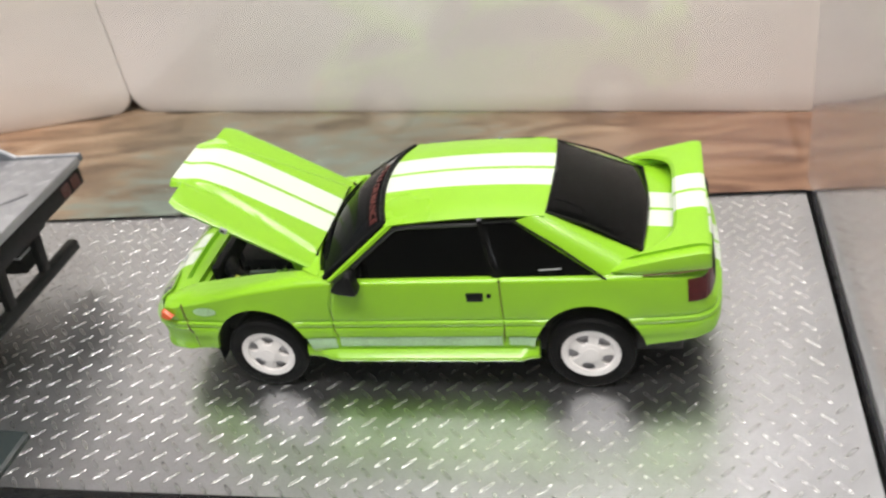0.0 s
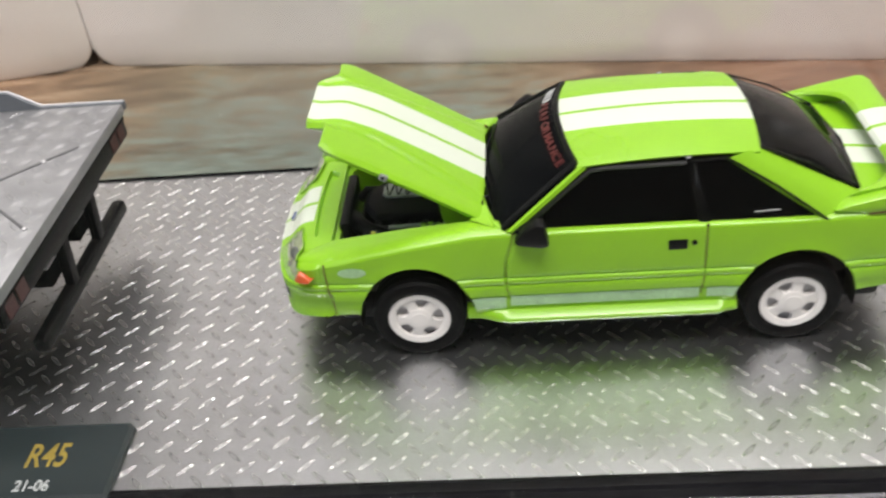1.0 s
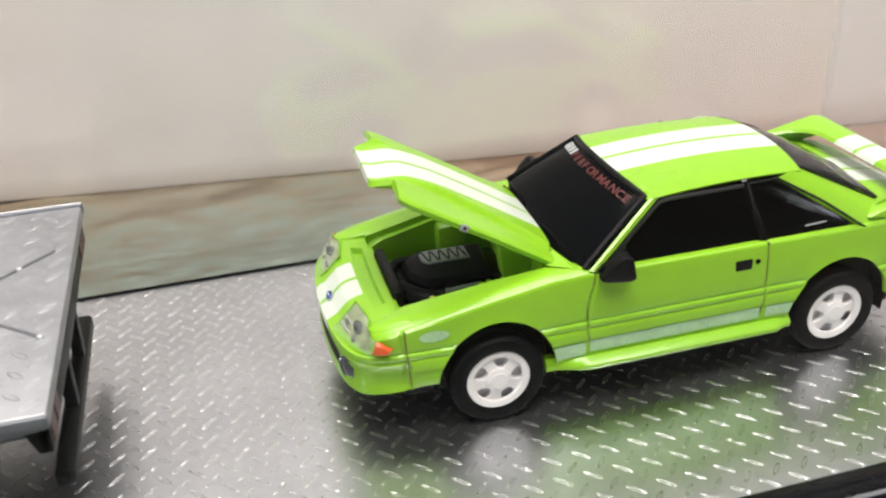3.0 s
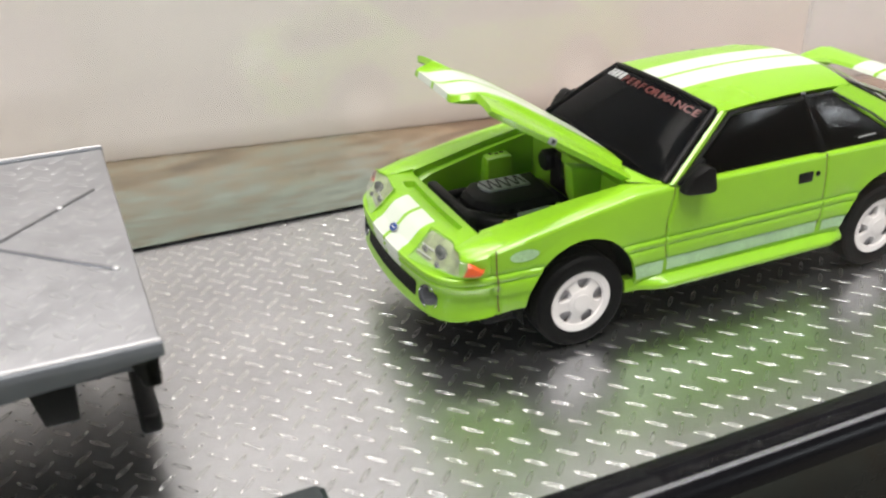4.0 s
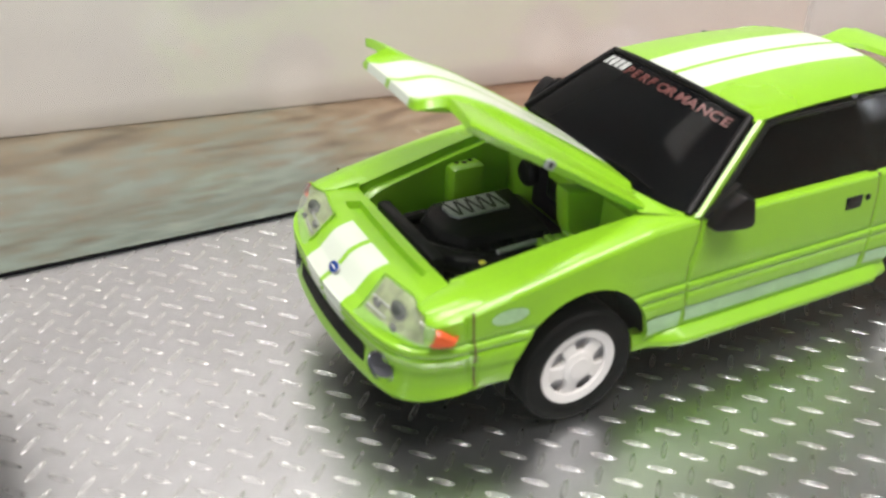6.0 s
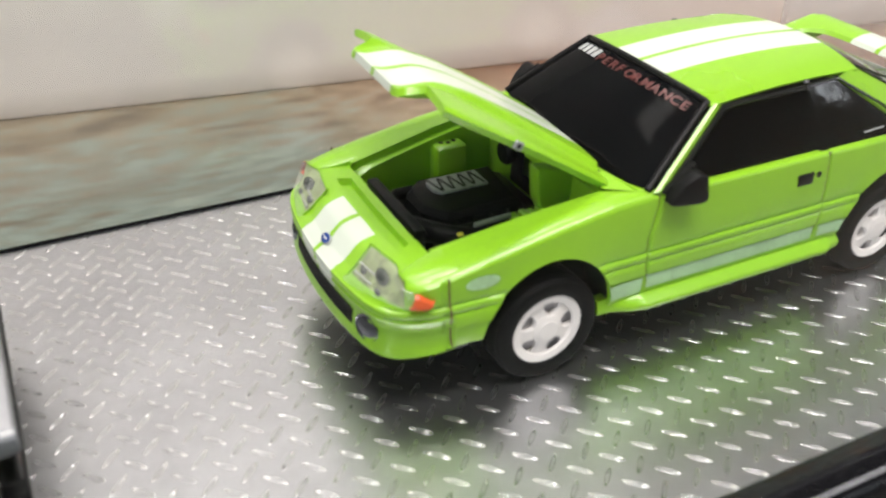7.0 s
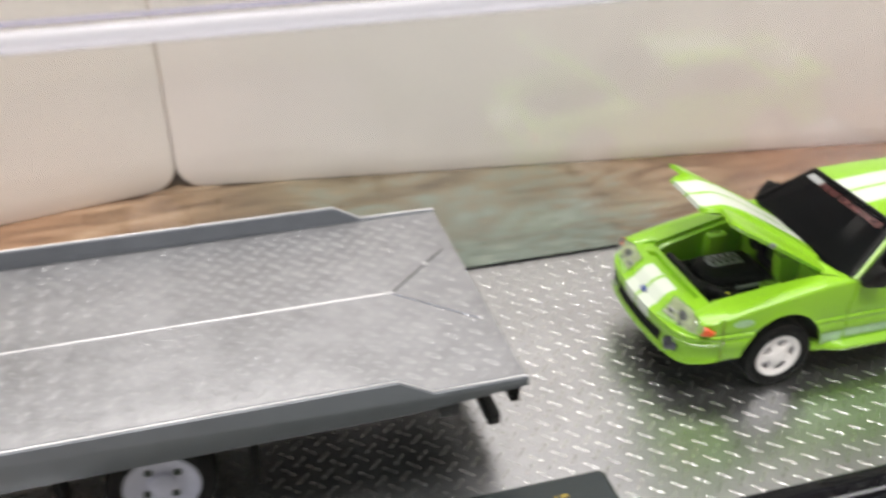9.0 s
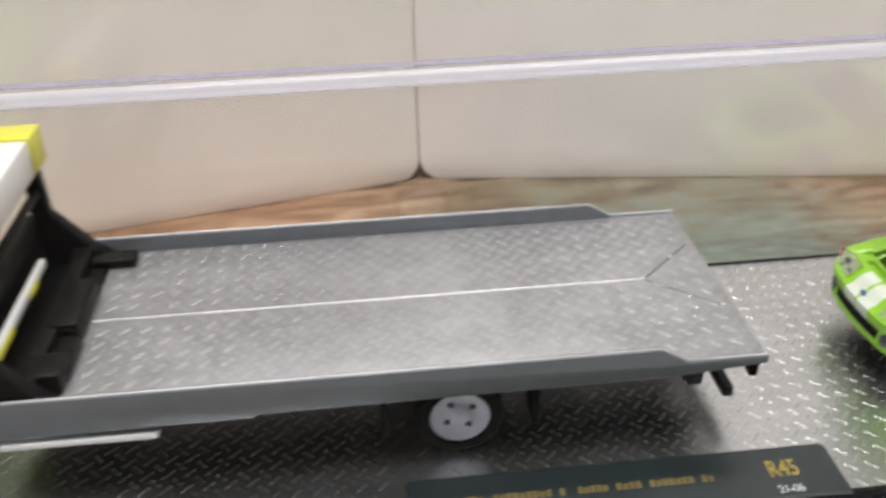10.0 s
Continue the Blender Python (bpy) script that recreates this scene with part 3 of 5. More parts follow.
def inset(x, y, z):
    """How far the skin lies inside the plan's outline at this height."""
    o = 0.0
    if z < 7.2:
        o += (0.5 if x > -29 else 0.2) * ((7.2 - z) / 2.3) ** 1.6
    if z > 11:
        o += 0.55 * ((z - 11) / 5) ** 2
    # belt moulding with two fine grooves
    if 8.15 < z < 10.25:
        o -= 0.2
    o += 0.17 * math.exp(-((z - 9.55) / 0.13) ** 2) + 0.12 * math.exp(-((z - 10.35) / 0.12) ** 2)
    # sloped nose and tail
    nose = smooth_step(-x, 32.0, 35.2)
    # a shelf on top of the bumper, the header panel leaning back behind it
    if z > 10.4:
        o += nose * (0.75 * smooth_step(z, 10.4, 10.7) + max(z - 10.6, 0) * 0.95)
    # the bumper's face falls back under its upper edge and comes out again at the lip
    if x < -29:
        o += 0.3 * smooth_step(9.3 - z, 0, 0.5) * smooth_step(z, 5.9, 6.6)
    if z < 8.6:
        o -= nose * 0.12 * min(8.6 - z, 2.0)
    tail = smooth_step(x, 32.5, 34.2)
    if z > 11.2:
        o += tail * 0.55
    # shut lines of door and bumpers
    mid = abs(y) > 11
    if mid:
        door_f = -9.35 - 0.9 * smooth_step(15.5 - z, 0, 4) + 0.7 * smooth_step(9 - z, 0, 2.2)
        for g, depth in ((door_f, 0.3), (10.45 - 0.2 * smooth_step(9.5 - z, 0, 2), 0.22), (-29.95 + 0.08 * (11.6 - z) * (z < 11.6), 0.22 if z < 13.2 else 0)):
            if z > 6.9 or g < -20:
                o += depth * math.exp(-((x - g) / 0.13) ** 2)
        for c in (FRONT_X, REAR_X):
            d = math.hypot(x - c, (z - HUB_Z) * ARCH / ARCH_UP) - ARCH
            if -0.1 < d < 1.0 and z > 6:
                o -= 0.16 * (1 - d) if d > 0 else 0.16
    return o


def skin(s, z, out=0.0):
    """A point of the body's side at plan place s and height z, pushed outwards by out; the far side is its mirror."""
    p, n = plan(s)
    o = inset(p[0], p[1], z) - out
    # the plan runs from nose to tail with the outside on its left
    return (p[0] - n[0] * o, max(p[1] - n[1] * o, 0.0) if p[1] < 0.05 else p[1] - n[1] * o, z)


LEVELS = [4.9, 5.3, 5.8, 6.3, 6.8, 7.1, 7.6, 8.05, 8.12, 8.2, 8.7, 9.3, 9.42, 9.55, 9.68, 9.8, 10.15, 10.24, 10.35, 10.5, 10.8, 11.2, 11.8, 12.5, 13.2, 13.9, 14.6, 15.1, 15.5, 15.7]
xs = sorted({round(v, 3) for v in (
    list(steps(-31, -26.6, 18)) + [FRONT_X - ARCH * math.cos(a) for a in steps(0, math.pi, 37)] + list(steps(-13.6, -11.4, 5)) +
    list(steps(-11.2, -8.8, 26)) + list(steps(-8.2, 9.6, 20)) + list(steps(9.9, 10.9, 16)) + list(steps(11.4, 13.6, 4)) +
    [REAR_X - ARCH * math.cos(a) for a in steps(0, math.pi, 37)] + list(steps(26.6, 31.5, 10)))})
COLS = [nose_y(y) for y in steps(0, 12.3, 30)]
COLS += [at_x(x) for x in xs if at_x(x) > COLS[-1] + 2]
COLS += [s for s in (tail_y(y) for y in steps(12.4, 0, 18)) if s > COLS[-1] + 2]
COLS[-1] = PEAK


def inner_edge(x, y):
    """Where the upper faces end: at the engine bay, under the windows, or at the foot of the hatch glass."""
    if x < -29.3:
        return (-29.3, min(y, 12.0) / 12.0 * 8.4, 12.75)
    if x < -10:
        return (x, lerp(x, [(-29.3, 8.4), (-13, 9.9), (-10, 10.2)]), lerp(x, TOP) + 0.45)
    if x < 21.5:
        return (x, 11.4, 15.6)
    if x < 26.0:
        k = (x - 21.5) / 4.5
        return (x, 11.4 - 2.3 * k, 15.6 + 0.95 * k)
    return (26.0, min(y, 12.9) / 12.9 * 9.1, 16.45)


def body_shell(side):
    bm = bmesh.new()
    rows = []
    for s in COLS:
        p, n = plan(s)
        x = p[0]
        lo, top = low_edge(x), lerp(x, TOP)
        col = []
        zl = [max(z if z <= 11 else 11 + (z - 11) * (top - 11) / 4.7, lo) for z in LEVELS]
        e = skin(s, zl[0])
        col.append((e[0] - n[0] * 0.5, e[1] - n[1] * 0.5 if p[1] > 0.6 else e[1], zl[0]))
        col += [skin(s, z) for z in zl]
        t = Vector(col[-1])
        i = Vector(inner_edge(x, p[1]))
        d = i - t
        dip = 0.6 if x < -29.3 and p[1] < 8.2 else 0.0
        for k, up in ((0.06, 0.22), (0.16, 0.36), (0.3, 0.42), (0.5, 0.39), (0.53, 0.36 - dip), (0.78, 0.2 - dip), (0.81, 0.18), (0.9, 0.1)):
            q = t + d * k
            lift = up * (1 if x < 22 else 0.8)
            col.append((q.x, q.y, q.z + lift * min(1, d.length / 2.5)))
        col.append(tuple(i))
        rows.append([(a, side * b, c) for a, b, c in col])
    grid(bm, rows)
    return bm


for side in (-1, 1):
    part("body_side", body_shell(side), M_body, car, angle=40)

# skirts along the sills
for side in (-1, 1):
    outline = [(11.6, 4.75), (13.6, 4.7), (13.92, 4.78), (14.05, 5.2), (13.95, 5.4), (12.75, 6.1), (11.6, 6.15)]
    sk = bmesh.new()
    rows = []
    for x, w in ((-14.65, -0.6), (-13.3, -0.5), (-12.5, -0.15), (-11.4, 0.55), (-10.0, 1.0), (12.0, 1.0), (13.0, 0.35), (14.1, 0.1)):
        rows.append([(x, side * (12.5 + (a - 12.5) * (0.5 + 0.5 * w) if a > 12.5 else a), b) for a, b in outline])
    grid(sk, rows, close=True)
    sk.faces.new([v for v in sk.verts[:7]])
    sk.faces.new([v for v in sk.verts[-7:]])
    part("side_skirt", sk, M_lime, car)


def decal(s0, s1, z0, z1, out, nu=24, nv=3, side=-1):
    rows = []
    for a in steps(s0, s1, nu):
        lim = low_edge(plan(a)[0][0])
        rows.append([(p[0], side * p[1], p[2]) for p in (skin(a, max(z, lim), out) for z in steps(z0, z1, nv))])
    return grid(bmesh.new(), rows)


for side in (-1, 1):
    for a, b, z0, z1 in ((-9.9, 10.0, 6.55, 8.0), (-14.3, -10.4, 6.2, 7.85), (10.8, 14.2, 6.6, 7.9)):
        part("side_stripe", decal(at_x(a), at_x(b), z0, z1, 0.06, 40, 3, side), M_mint, car, "pale mint white side stripe")
    # oval print on the front wing
    ov = bmesh.new()
    ring = []
    for k in range(28):
        u = 2 * math.pi * k / 28
        x, z = -26.6 + 1.55 * math.cos(u), 11.95 + 0.62 * math.sin(u)
        q = skin(at_x(x), z, 0.05)
        ring.append(ov.verts.new((q[0], side * q[1], q[2])))
    ov.faces.new(ring)
    part("wing_print", ov, M_mint, car, "pale oval wing print")

# dark shut lines of doors and bumpers
for side in (-1, 1):
    front_door = [(-9.35 - 0.9 * smooth_step(15.5 - z, 0, 4) + 0.7 * smooth_step(9 - z, 0, 2.2), z) for z in steps(15.6, 7.0, 22)]
    rear_door = [(10.45 - 0.2 * smooth_step(9.5 - z, 0, 2), z) for z in steps(15.6, 7.0, 14)]
    bumper_f = [(-29.55 + 0.08 * max(11.6 - z, 0), z) for z in steps(13.0, 6.2, 12)]
    for line in (front_door, rear_door, bumper_f):
        part("shut_line", rod([(q[0], side * q[1], q[2]) for q in (skin(at_x(x), z, 0.0) for x, z in line)], 0.1, 5), M_line, car, "dark shut line")
    # darker lime drawn into the two moulding grooves as their shade
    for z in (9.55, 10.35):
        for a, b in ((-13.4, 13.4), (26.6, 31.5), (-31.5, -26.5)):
            part("moulding_line", rod([(q[0], side * q[1], q[2]) for q in (skin(at_x(x), z, 0.02) for x in steps(a, b, 30))], 0.045, 4), M_mould, car, "fine shade line in the moulding")

# underbody and wheel wells
# chassis hung low and hidden undertrays added to darken the deck's reflection
part("chassis", boxed((-29.5, -9.6, 2.5), (30.5, 9.6, 6.4), 0.8), M_black, car, "black chassis under the body")
part("undertray", boxed((-33.6, -9.2, 4.3), (-29.0, 9.2, 5.7), 0.4), M_black, car, "hidden black plate, darkens the deck under the nose")
part("undertray", boxed((30.2, -9.2, 4.9), (33.2, 9.2, 6.6), 0.4), M_black, car, "hidden black plate, darkens the deck under the tail")
part("cabin_floor", boxed((-11.5, -10.6, 6.9), (26, 10.6, 15.2), 0.6), M_black, car)
for cx in (FRONT_X, REAR_X):
    for side in (-1, 1):
        well = bmesh.new()
        rows = []
        for y in (12.7, 9.2):
            rows.append([(cx + (ARCH + 0.1) * math.cos(a), side * y, HUB_Z - 0.2 + (ARCH_UP + 0.4) * math.sin(a)) for a in steps(-0.15, math.pi + 0.15, 30)])
        rows.append([(cx + 0.01 * math.cos(a), side * 9.2, HUB_Z + 0.01 * math.sin(a)) for a in steps(-0.15, math.pi + 0.15, 30)])
        grid(well, rows)
        part("wheel_well", well, M_black, car, "black wheel well")


def rim_mesh(side):
    """Five-spoke wheel face with wedge openings; side is the outer direction along y."""
    bm = bmesh.new()
    R0, R1 = 2.62, 3.55
    prof = [(R0, 0.05), (R0 + 0.1, 0.3), (R1 - 0.22, 0.42), (R1 - 0.05, 0.34), (R1, 0.1), (R1, -0.6)]
    rows = [[(r * math.cos(2 * math.pi * k / 60), side * y, r * math.sin(2 * math.pi * k / 60)) for k in range(60)] for r, y in prof]
    grid(bm, rows, close=True)
    # spokes: broad at the hub and at the ring, waisted between
    for k in range(5):
        a = 2 * math.pi * k / 5 + math.pi / 2
        pts_o = []
        for r, w, y in ((0.9, 0.84, 0.42), (1.3, 0.66, 0.34), (1.7, 0.58, 0.24), (2.1, 0.64, 0.16), (2.4, 0.88, 0.1), (2.75, 1.3, 0.1)):
            pts_o.append((r, w, y))
        top = []
        for r, w, y in pts_o:
            top.append([(r * math.cos(a) - v * math.sin(a), side * yy, r * math.sin(a) + v * math.cos(a)) for v, yy in ((-w, -0.35), (-w, y - 0.1), (-w * 0.82, y), (w * 0.82, y), (w, y - 0.1), (w, -0.35))])
        grid(bm, top)
    # centre cap
    cap = [(1.45, -0.3), (1.42, 0.38), (1.1, 0.52), (1.0, 0.52), (0.92, 0.6), (0.01, 0.62)]
    grid(bm, [[(r * math.cos(2 * math.pi * k / 40), side * y, r * math.sin(2 * math.pi * k / 40)) for k in range(40)] for r, y in cap], close=True)
    return bm


TYRE = [(3.2, -1.9), (4.3, -2.0), (5.0, -1.85), (5.24, -1.5), (5.3, -0.6), (5.22, -0.5), (5.22, -0.4), (5.3, -0.3), (5.3, 0.5), (5.22, 0.6), (5.22, 0.7), (5.3, 0.8), (5.26, 1.55), (5.0, 1.88), (4.5, 2.0), (3.9, 1.98), (3.5, 1.8), (3.3, 1.45), (3.25, 1.0)]
for cx in (FRONT_X, REAR_X):
    for side in (-1, 1):
        y = side * 11.25
        wheel = part("wheel", lathe([(r - 0.16 * smooth_step(r, 4.0, 5.2), side * q) for r, q in TYRE], 56), M_rubber, car, "black tyre on a white five-spoke wheel", m=pose(cx * MM, y * MM, (HUB_Z - 0.16) * MM))
        part("rim", rim_mesh(side), M_white, wheel, "white five-spoke rim", m=pose(0, side * 1.35 * MM, 0, 0, 12 if cx > 0 else 46, 0))
        part("recess_floor", lathe([(0.02, side * 1.0), (3.2, side * 1.0), (3.25, side * 0.3)], 30), M_recess, wheel, "floor behind the spokes, greyed for shade")

# ---------------------------------------------------------------- glasshouse
def patch(a, b, c, d, nu=14, nv=10, bulge=(0, 0, 0), edge_u=(0, 0, 0), edge_v0=(0, 0, 0), edge_v1=(0, 0, 0), out=0.0):
    """A curved sheet: a-b lower edge, d-c upper edge. The bulges push the middle, and the middles of the lower and upper edges."""
    a, b, c, d = (Vector(p) for p in (a, b, c, d))
    bulge, e0, e1 = Vector(bulge), Vector(edge_v0), Vector(edge_v1)
    rows = []
    for j in range(nv + 1):
        v = j / nv
        row = []
        for i in range(nu + 1):
            u = i / nu
            arc = 4 * u * (1 - u)
            p = (a * (1 - u) + b * u) * (1 - v) + (d * (1 - u) + c * u) * v
            p = p + arc * (e0 * (1 - v) + e1 * v) + bulge * (arc ** 0.5 * 4 * v * (1 - v))
            row.append(tuple(p))
        rows.append(row)
    return grid(bmesh.new(), rows)


WBX, WBY, WBZ = -10.3, 12.0, 15.95
WTX, WTY, WTZ = -2.5, 9.0, 21.55
HX, HY, HZ = 15.8, 8.35, 21.75
cowl = patch((-13.6, 10.0, 15.95), (-13.6, -10.0, 15.95), (WBX - 0.6, -WBY + 0.3, 15.9), (WBX - 0.6, WBY - 0.3, 15.9), edge_v0=(-0.9, 0, 0.5), edge_v1=(-1.8, 0, 0.62))
part("cowl", cowl, M_trim, car, "black cowl under the windscreen")
for side in (-1, 1):
    corner = patch((-13.6, side * 10.1, 16.03), (-13.9, side * 7.8, 16.24), (-12.0, side * 7.8, 16.36), (-10.7, side * 11.9, 15.98))
    part("cowl_corner", corner, M_lime, car, "lime corner of the cowl")
windscreen = part("windscreen", thicken(patch((WBX, WBY, WBZ), (WBX, -WBY, WBZ), (WTX, -WTY, WTZ), (WTX, WTY, WTZ), 22, 12, bulge=(-0.35, 0, 0.35), edge_v0=(-1.9, 0, 0.5), edge_v1=(-1.35, 0, 0.95)), 0.25), M_screen, car, "dark tinted windscreen")


def on_screen(u, v, out=0.05):
    """A place on the windscreen: u from the far to the near side, v from foot to top."""
    a, b, c, d = Vector((WBX, WBY, WBZ)), Vector((WBX, -WBY, WBZ)), Vector((WTX, -WTY, WTZ)), Vector((WTX, WTY, WTZ))
    arc = 4 * u * (1 - u)
    p = (a * (1 - u) + b * u) * (1 - v) + (d * (1 - u) + c * u) * v
    p += arc * (Vector((-1.9, 0, 0.5)) * (1 - v) + Vector((-1.35, 0, 0.95)) * v) + Vector((-0.35, 0, 0.35)) * (arc ** 0.5 * 4 * v * (1 - v))
    return p + Vector((-0.62, 0, 0.78)) * out


def screen_bar(u0, u1, v0, v1, out=0.06):
    return grid(bmesh.new(), [[tuple(on_screen(u, v, out)) for v in (v0, (v0 + v1) / 2, v1)] for u in steps(u0, u1, 5)])


# print on the sun strip: short white bars and a red word
for k in range(4):
    part("white_print", screen_bar(0.062 + 0.056 * k, 0.104 + 0.056 * k, 0.82, 0.925), M_whiteprint, windscreen, "white bar of sun strip print")
for k, letter in enumerate("PERFORMANCE"):
    # each letter lies flat on its own piece of the curved glass
    u, v = 0.292 + 0.0612 * k, 0.812
    o = on_screen(u, v, 0.07)
    along = (on_screen(u + 0.05, v, 0.07) - o).normalized()
    up = on_screen(u, v + 0.08, 0.07) - o
    up = (up - along * up.dot(along)).normalized()
    face = Matrix((along, up, along.cross(up))).transposed().to_4x4()
    face.translation = o * MM
    red = lettering("red_print", letter, 1.32, (0, 0, 0), M_redprint, windscreen, label="red letter of the sun strip")
    red.matrix_basis = face @ Matrix.Diagonal((1.16, 1, 1, 1))
# rubber frame of the windscreen
fr = [on_screen(0.004, v, 0.04) for v in steps(0, 1, 10)] + [on_screen(u, 0.992, 0.04) for u in steps(0.01, 0.99, 20)] + [on_screen(0.996, v, 0.04) for v in steps(1, 0, 10)]
part("windscreen_frame", rod(fr, 0.33, 8), M_black, windscreen, "black frame")
# thin painted lip of the cowl round the foot of the glass
part("cowl_lip", rod([on_screen(u, -0.05, 0.42) for u in steps(0.03, 0.97, 24)], 0.13, 6), M_lime, car, "thin lime cowl lip")
# gold colour of the pivots stands for their glints
for u in (0.14, 0.5):
    q = on_screen(u, -0.03, 0.5)
    part("wiper_pivot", rod([tuple(q), tuple(q + Vector((-0.25, 0, 0.35)))], 0.2, 8), M_pivot_glint, windscreen, "tiny wiper pivot coloured as a gold glint")
# wipers
for u0, u1 in ((0.12, 0.47), (0.5, 0.86)):
    part("wiper", rod([on_screen(u, 0.035 + 0.05 * math.sin(3.1 * (u - u0) / (u1 - u0)), 0.25) for u in steps(u0, u1, 8)], 0.11, 5), M_rubber, windscreen)

# roof
roof_rows = []
for i in range(21):
    u = i / 20
    row = []
    for j in range(17):
        v = j / 16 * 2 - 1
        arc = 1 - v * v
        front = WTX - 1.35 * arc
        back = HX + 0.55 * arc
        x = front + (back - front) * u
        half = WTY + (HY - WTY) * u + 0.55
        edge_z = WTZ + (HZ - WTZ) * u - 0.15
        z = edge_z + 0.95 * (1 - abs(v) ** 2.4) + 0.5 * 4 * u * (1 - u) * (1 - v * v * 0.3)
        row.append((x, v * half, z))
    roof_rows.append(row)
part("roof", thicken(grid(bmesh.new(), roof_rows), 0.2), M_stripe, car, "lime roof with two white stripes", angle=45)

for side in (-1, 1):
    y = lambda p: (p[0], side * p[1], p[2])
    # side glass, front pane and quarter pane
    DB = 12.15
    sg = patch(y((-9.0, DB - 0.25, 15.2)), y((10.2, DB - 0.22, 15.15)), y((8.6, 9.62, 21.5)), y((-1.5, 9.55, 21.2)), 10, 8, bulge=(0, side * 0.05, 0))
    part("side_window", thicken(sg, 0.2), M_glass, car, "dark tinted side window")
    qg = patch(y((10.5, DB + 0.05, 15.15)), y((22.5, DB, 15.2)), y((12.5, 9.48, 21.6)), y((8.9, 9.54, 21.5)), 8, 8, bulge=(0, side * 0.25, 0))
    part("quarter_window", thicken(qg, 0.2), M_quarter, car, "dark tinted quarter window")
    bp = patch(y((9.7, DB + 0.12, 15.2)), y((10.9, DB + 0.12, 15.2)), y((9.15, 9.66, 21.5)), y((8.3, 9.66, 21.5)), 3, 8, bulge=(0, side * 0.28, 0))
    part("door_pillar", thicken(bp, 0.3), M_pillar, car, "black door pillar")
    # front pillar and the frame over the door
    pil = bmesh.new()
    rows = []
    for v in steps(0, 1, 8):
        o = Vector((-10.0, 12.3, 15.85)).lerp(Vector((-2.2, 9.4, 21.55)), v)
        i = Vector((-9.15, 12.45, 15.8)).lerp(Vector((-1.55, 9.66, 21.3)), v)
        m_ = (o + i) / 2 + Vector((-0.05, 0.12, 0.08))
        rows.append([y(tuple(o)), y(tuple(m_)), y(tuple(i))])
    part("front_pillar", thicken(grid(pil, rows), 0.3), M_lime, car, "slim lime front pillar")
    frame_line = [(-8.8, 12.45, 15.45), (-5.0, 11.1, 18.5), (-1.3, 9.75, 21.05), (0.2, 9.7, 21.24), (8.4, 9.72, 21.34)]
    part("door_frame", rod([y(p) for p in frame_line], 0.25, 6), M_trim, car, "black door window frame")
    part("window_sill_trim", rod([y((x, 12.45, 15.4)) for x in steps(-8.6, 22.0, 8)], 0.14, 5), M_trim, car)
    # sail panel between quarter window and hatch glass
    sp = bmesh.new()
    rows = []
    for v in steps(0, 1, 12):
        a = Vector((22.1, 12.4, 15.25)).lerp(Vector((12.3, 9.6, 21.45)), v)
        b = Vector((26.2, 9.15, 16.45)).lerp(Vector((15.9, 8.3, 21.62)), v)
        m1 = a.lerp(b, 0.3) + Vector((0.25, 0.35, 0.5)) * (1 - 0.62 * v)
        m2 = a.lerp(b, 0.65) + Vector((0.2, 0.2, 0.62)) * (1 - 0.62 * v)
        rows.append([y(tuple(p)) for p in (a, m1, m2, b)])
    part("sail_panel", thicken(grid(sp, rows), 0.3), M_lime, car, "lime pillar beside the hatch glass", angle=50)
    part("quarter_frame", rod([y(p) for p in ((8.9, 9.62, 21.42), (12.5, 9.6, 21.5), (17.4, 11.1, 18.75), (22.3, 12.5, 15.4))], 0.15, 5), M_trim, car)

    part("window_peg", boxed((8.3, min(side * 9.3, side * 9.6), 21.6), (8.9, max(side * 9.3, side * 9.6), 21.9), 0.08, 1), M_wire, car, "tiny grey peg above the door pillar")
    # thin print bar low on the quarter glass
    part("window_print", rod([y((15.0, 12.15, 16.6)), y((17.5, 12.12, 16.7))], 0.07, 5), M_whiteprint, car)

hatch = part("hatch_glass", thicken(patch((26.2, -9.0, 16.7), (26.2, 9.0, 16.7), (15.9, 8.2, 21.72), (15.9, -8.2, 21.72), 16, 12, bulge=(0.1, 0, 0.45), edge_v0=(0.7, 0, 0.4), edge_v1=(0.55, 0, 0.75)), 0.25), M_glass, car, "dark tinted hatch glass")
hf = [(16.0, -8.2, 21.72), (16.55, 0, 22.42), (16.0, 8.2, 21.72), (21.05, 8.62, 19.75), (26.2, 9.0, 16.8), (26.9, 0, 17.2), (26.2, -9.0, 16.8), (21.05, -8.62, 19.75), (16.0, -8.2, 21.72)]
part("hatch_frame", rod(hf, 0.12, 6), M_trim, hatch, "black frame")

# rear spoiler: a wing on two swept end plates
for side in (-1, 1):
    ep = [(22.8, 16.15), (24.2, 16.75), (28.5, 17.75), (32.4, 18.5), (33.3, 18.35), (33.45, 16.45), (30.0, 16.0), (26, 15.7)]
    part("spoiler_end", prism(ep, "y", side * 10.2, side * 12.35, 0.25), M_lime, car, "swept lime spoiler end")
    part("spoiler_gap", rod([(26.2, side * 12.4, 15.75), (30.0, side * 12.38, 16.0), (33.3, side * 12.2, 16.42)], 0.09, 5), M_line, car, "dark gap under the spoiler end")
wing = bmesh.new()
rows = []
for v in steps(-1, 1, 21):
    w = 10.9 * v
    bow = 5.2 * abs(v) ** 7
    rows.append([(29.6 - bow, w, 18.0 - 0.2 * bow), (30.0 - bow * 0.9, w, 18.42 - 0.2 * bow), (31.4, w, 18.72), (32.8, w, 18.78), (33.3, w, 18.5), (33.2, w, 17.95), (31.5, w, 17.75)])
grid(wing, rows, close=True)
wing.faces.new(wing.verts[:7])
wing.faces.new(wing.verts[-7:])
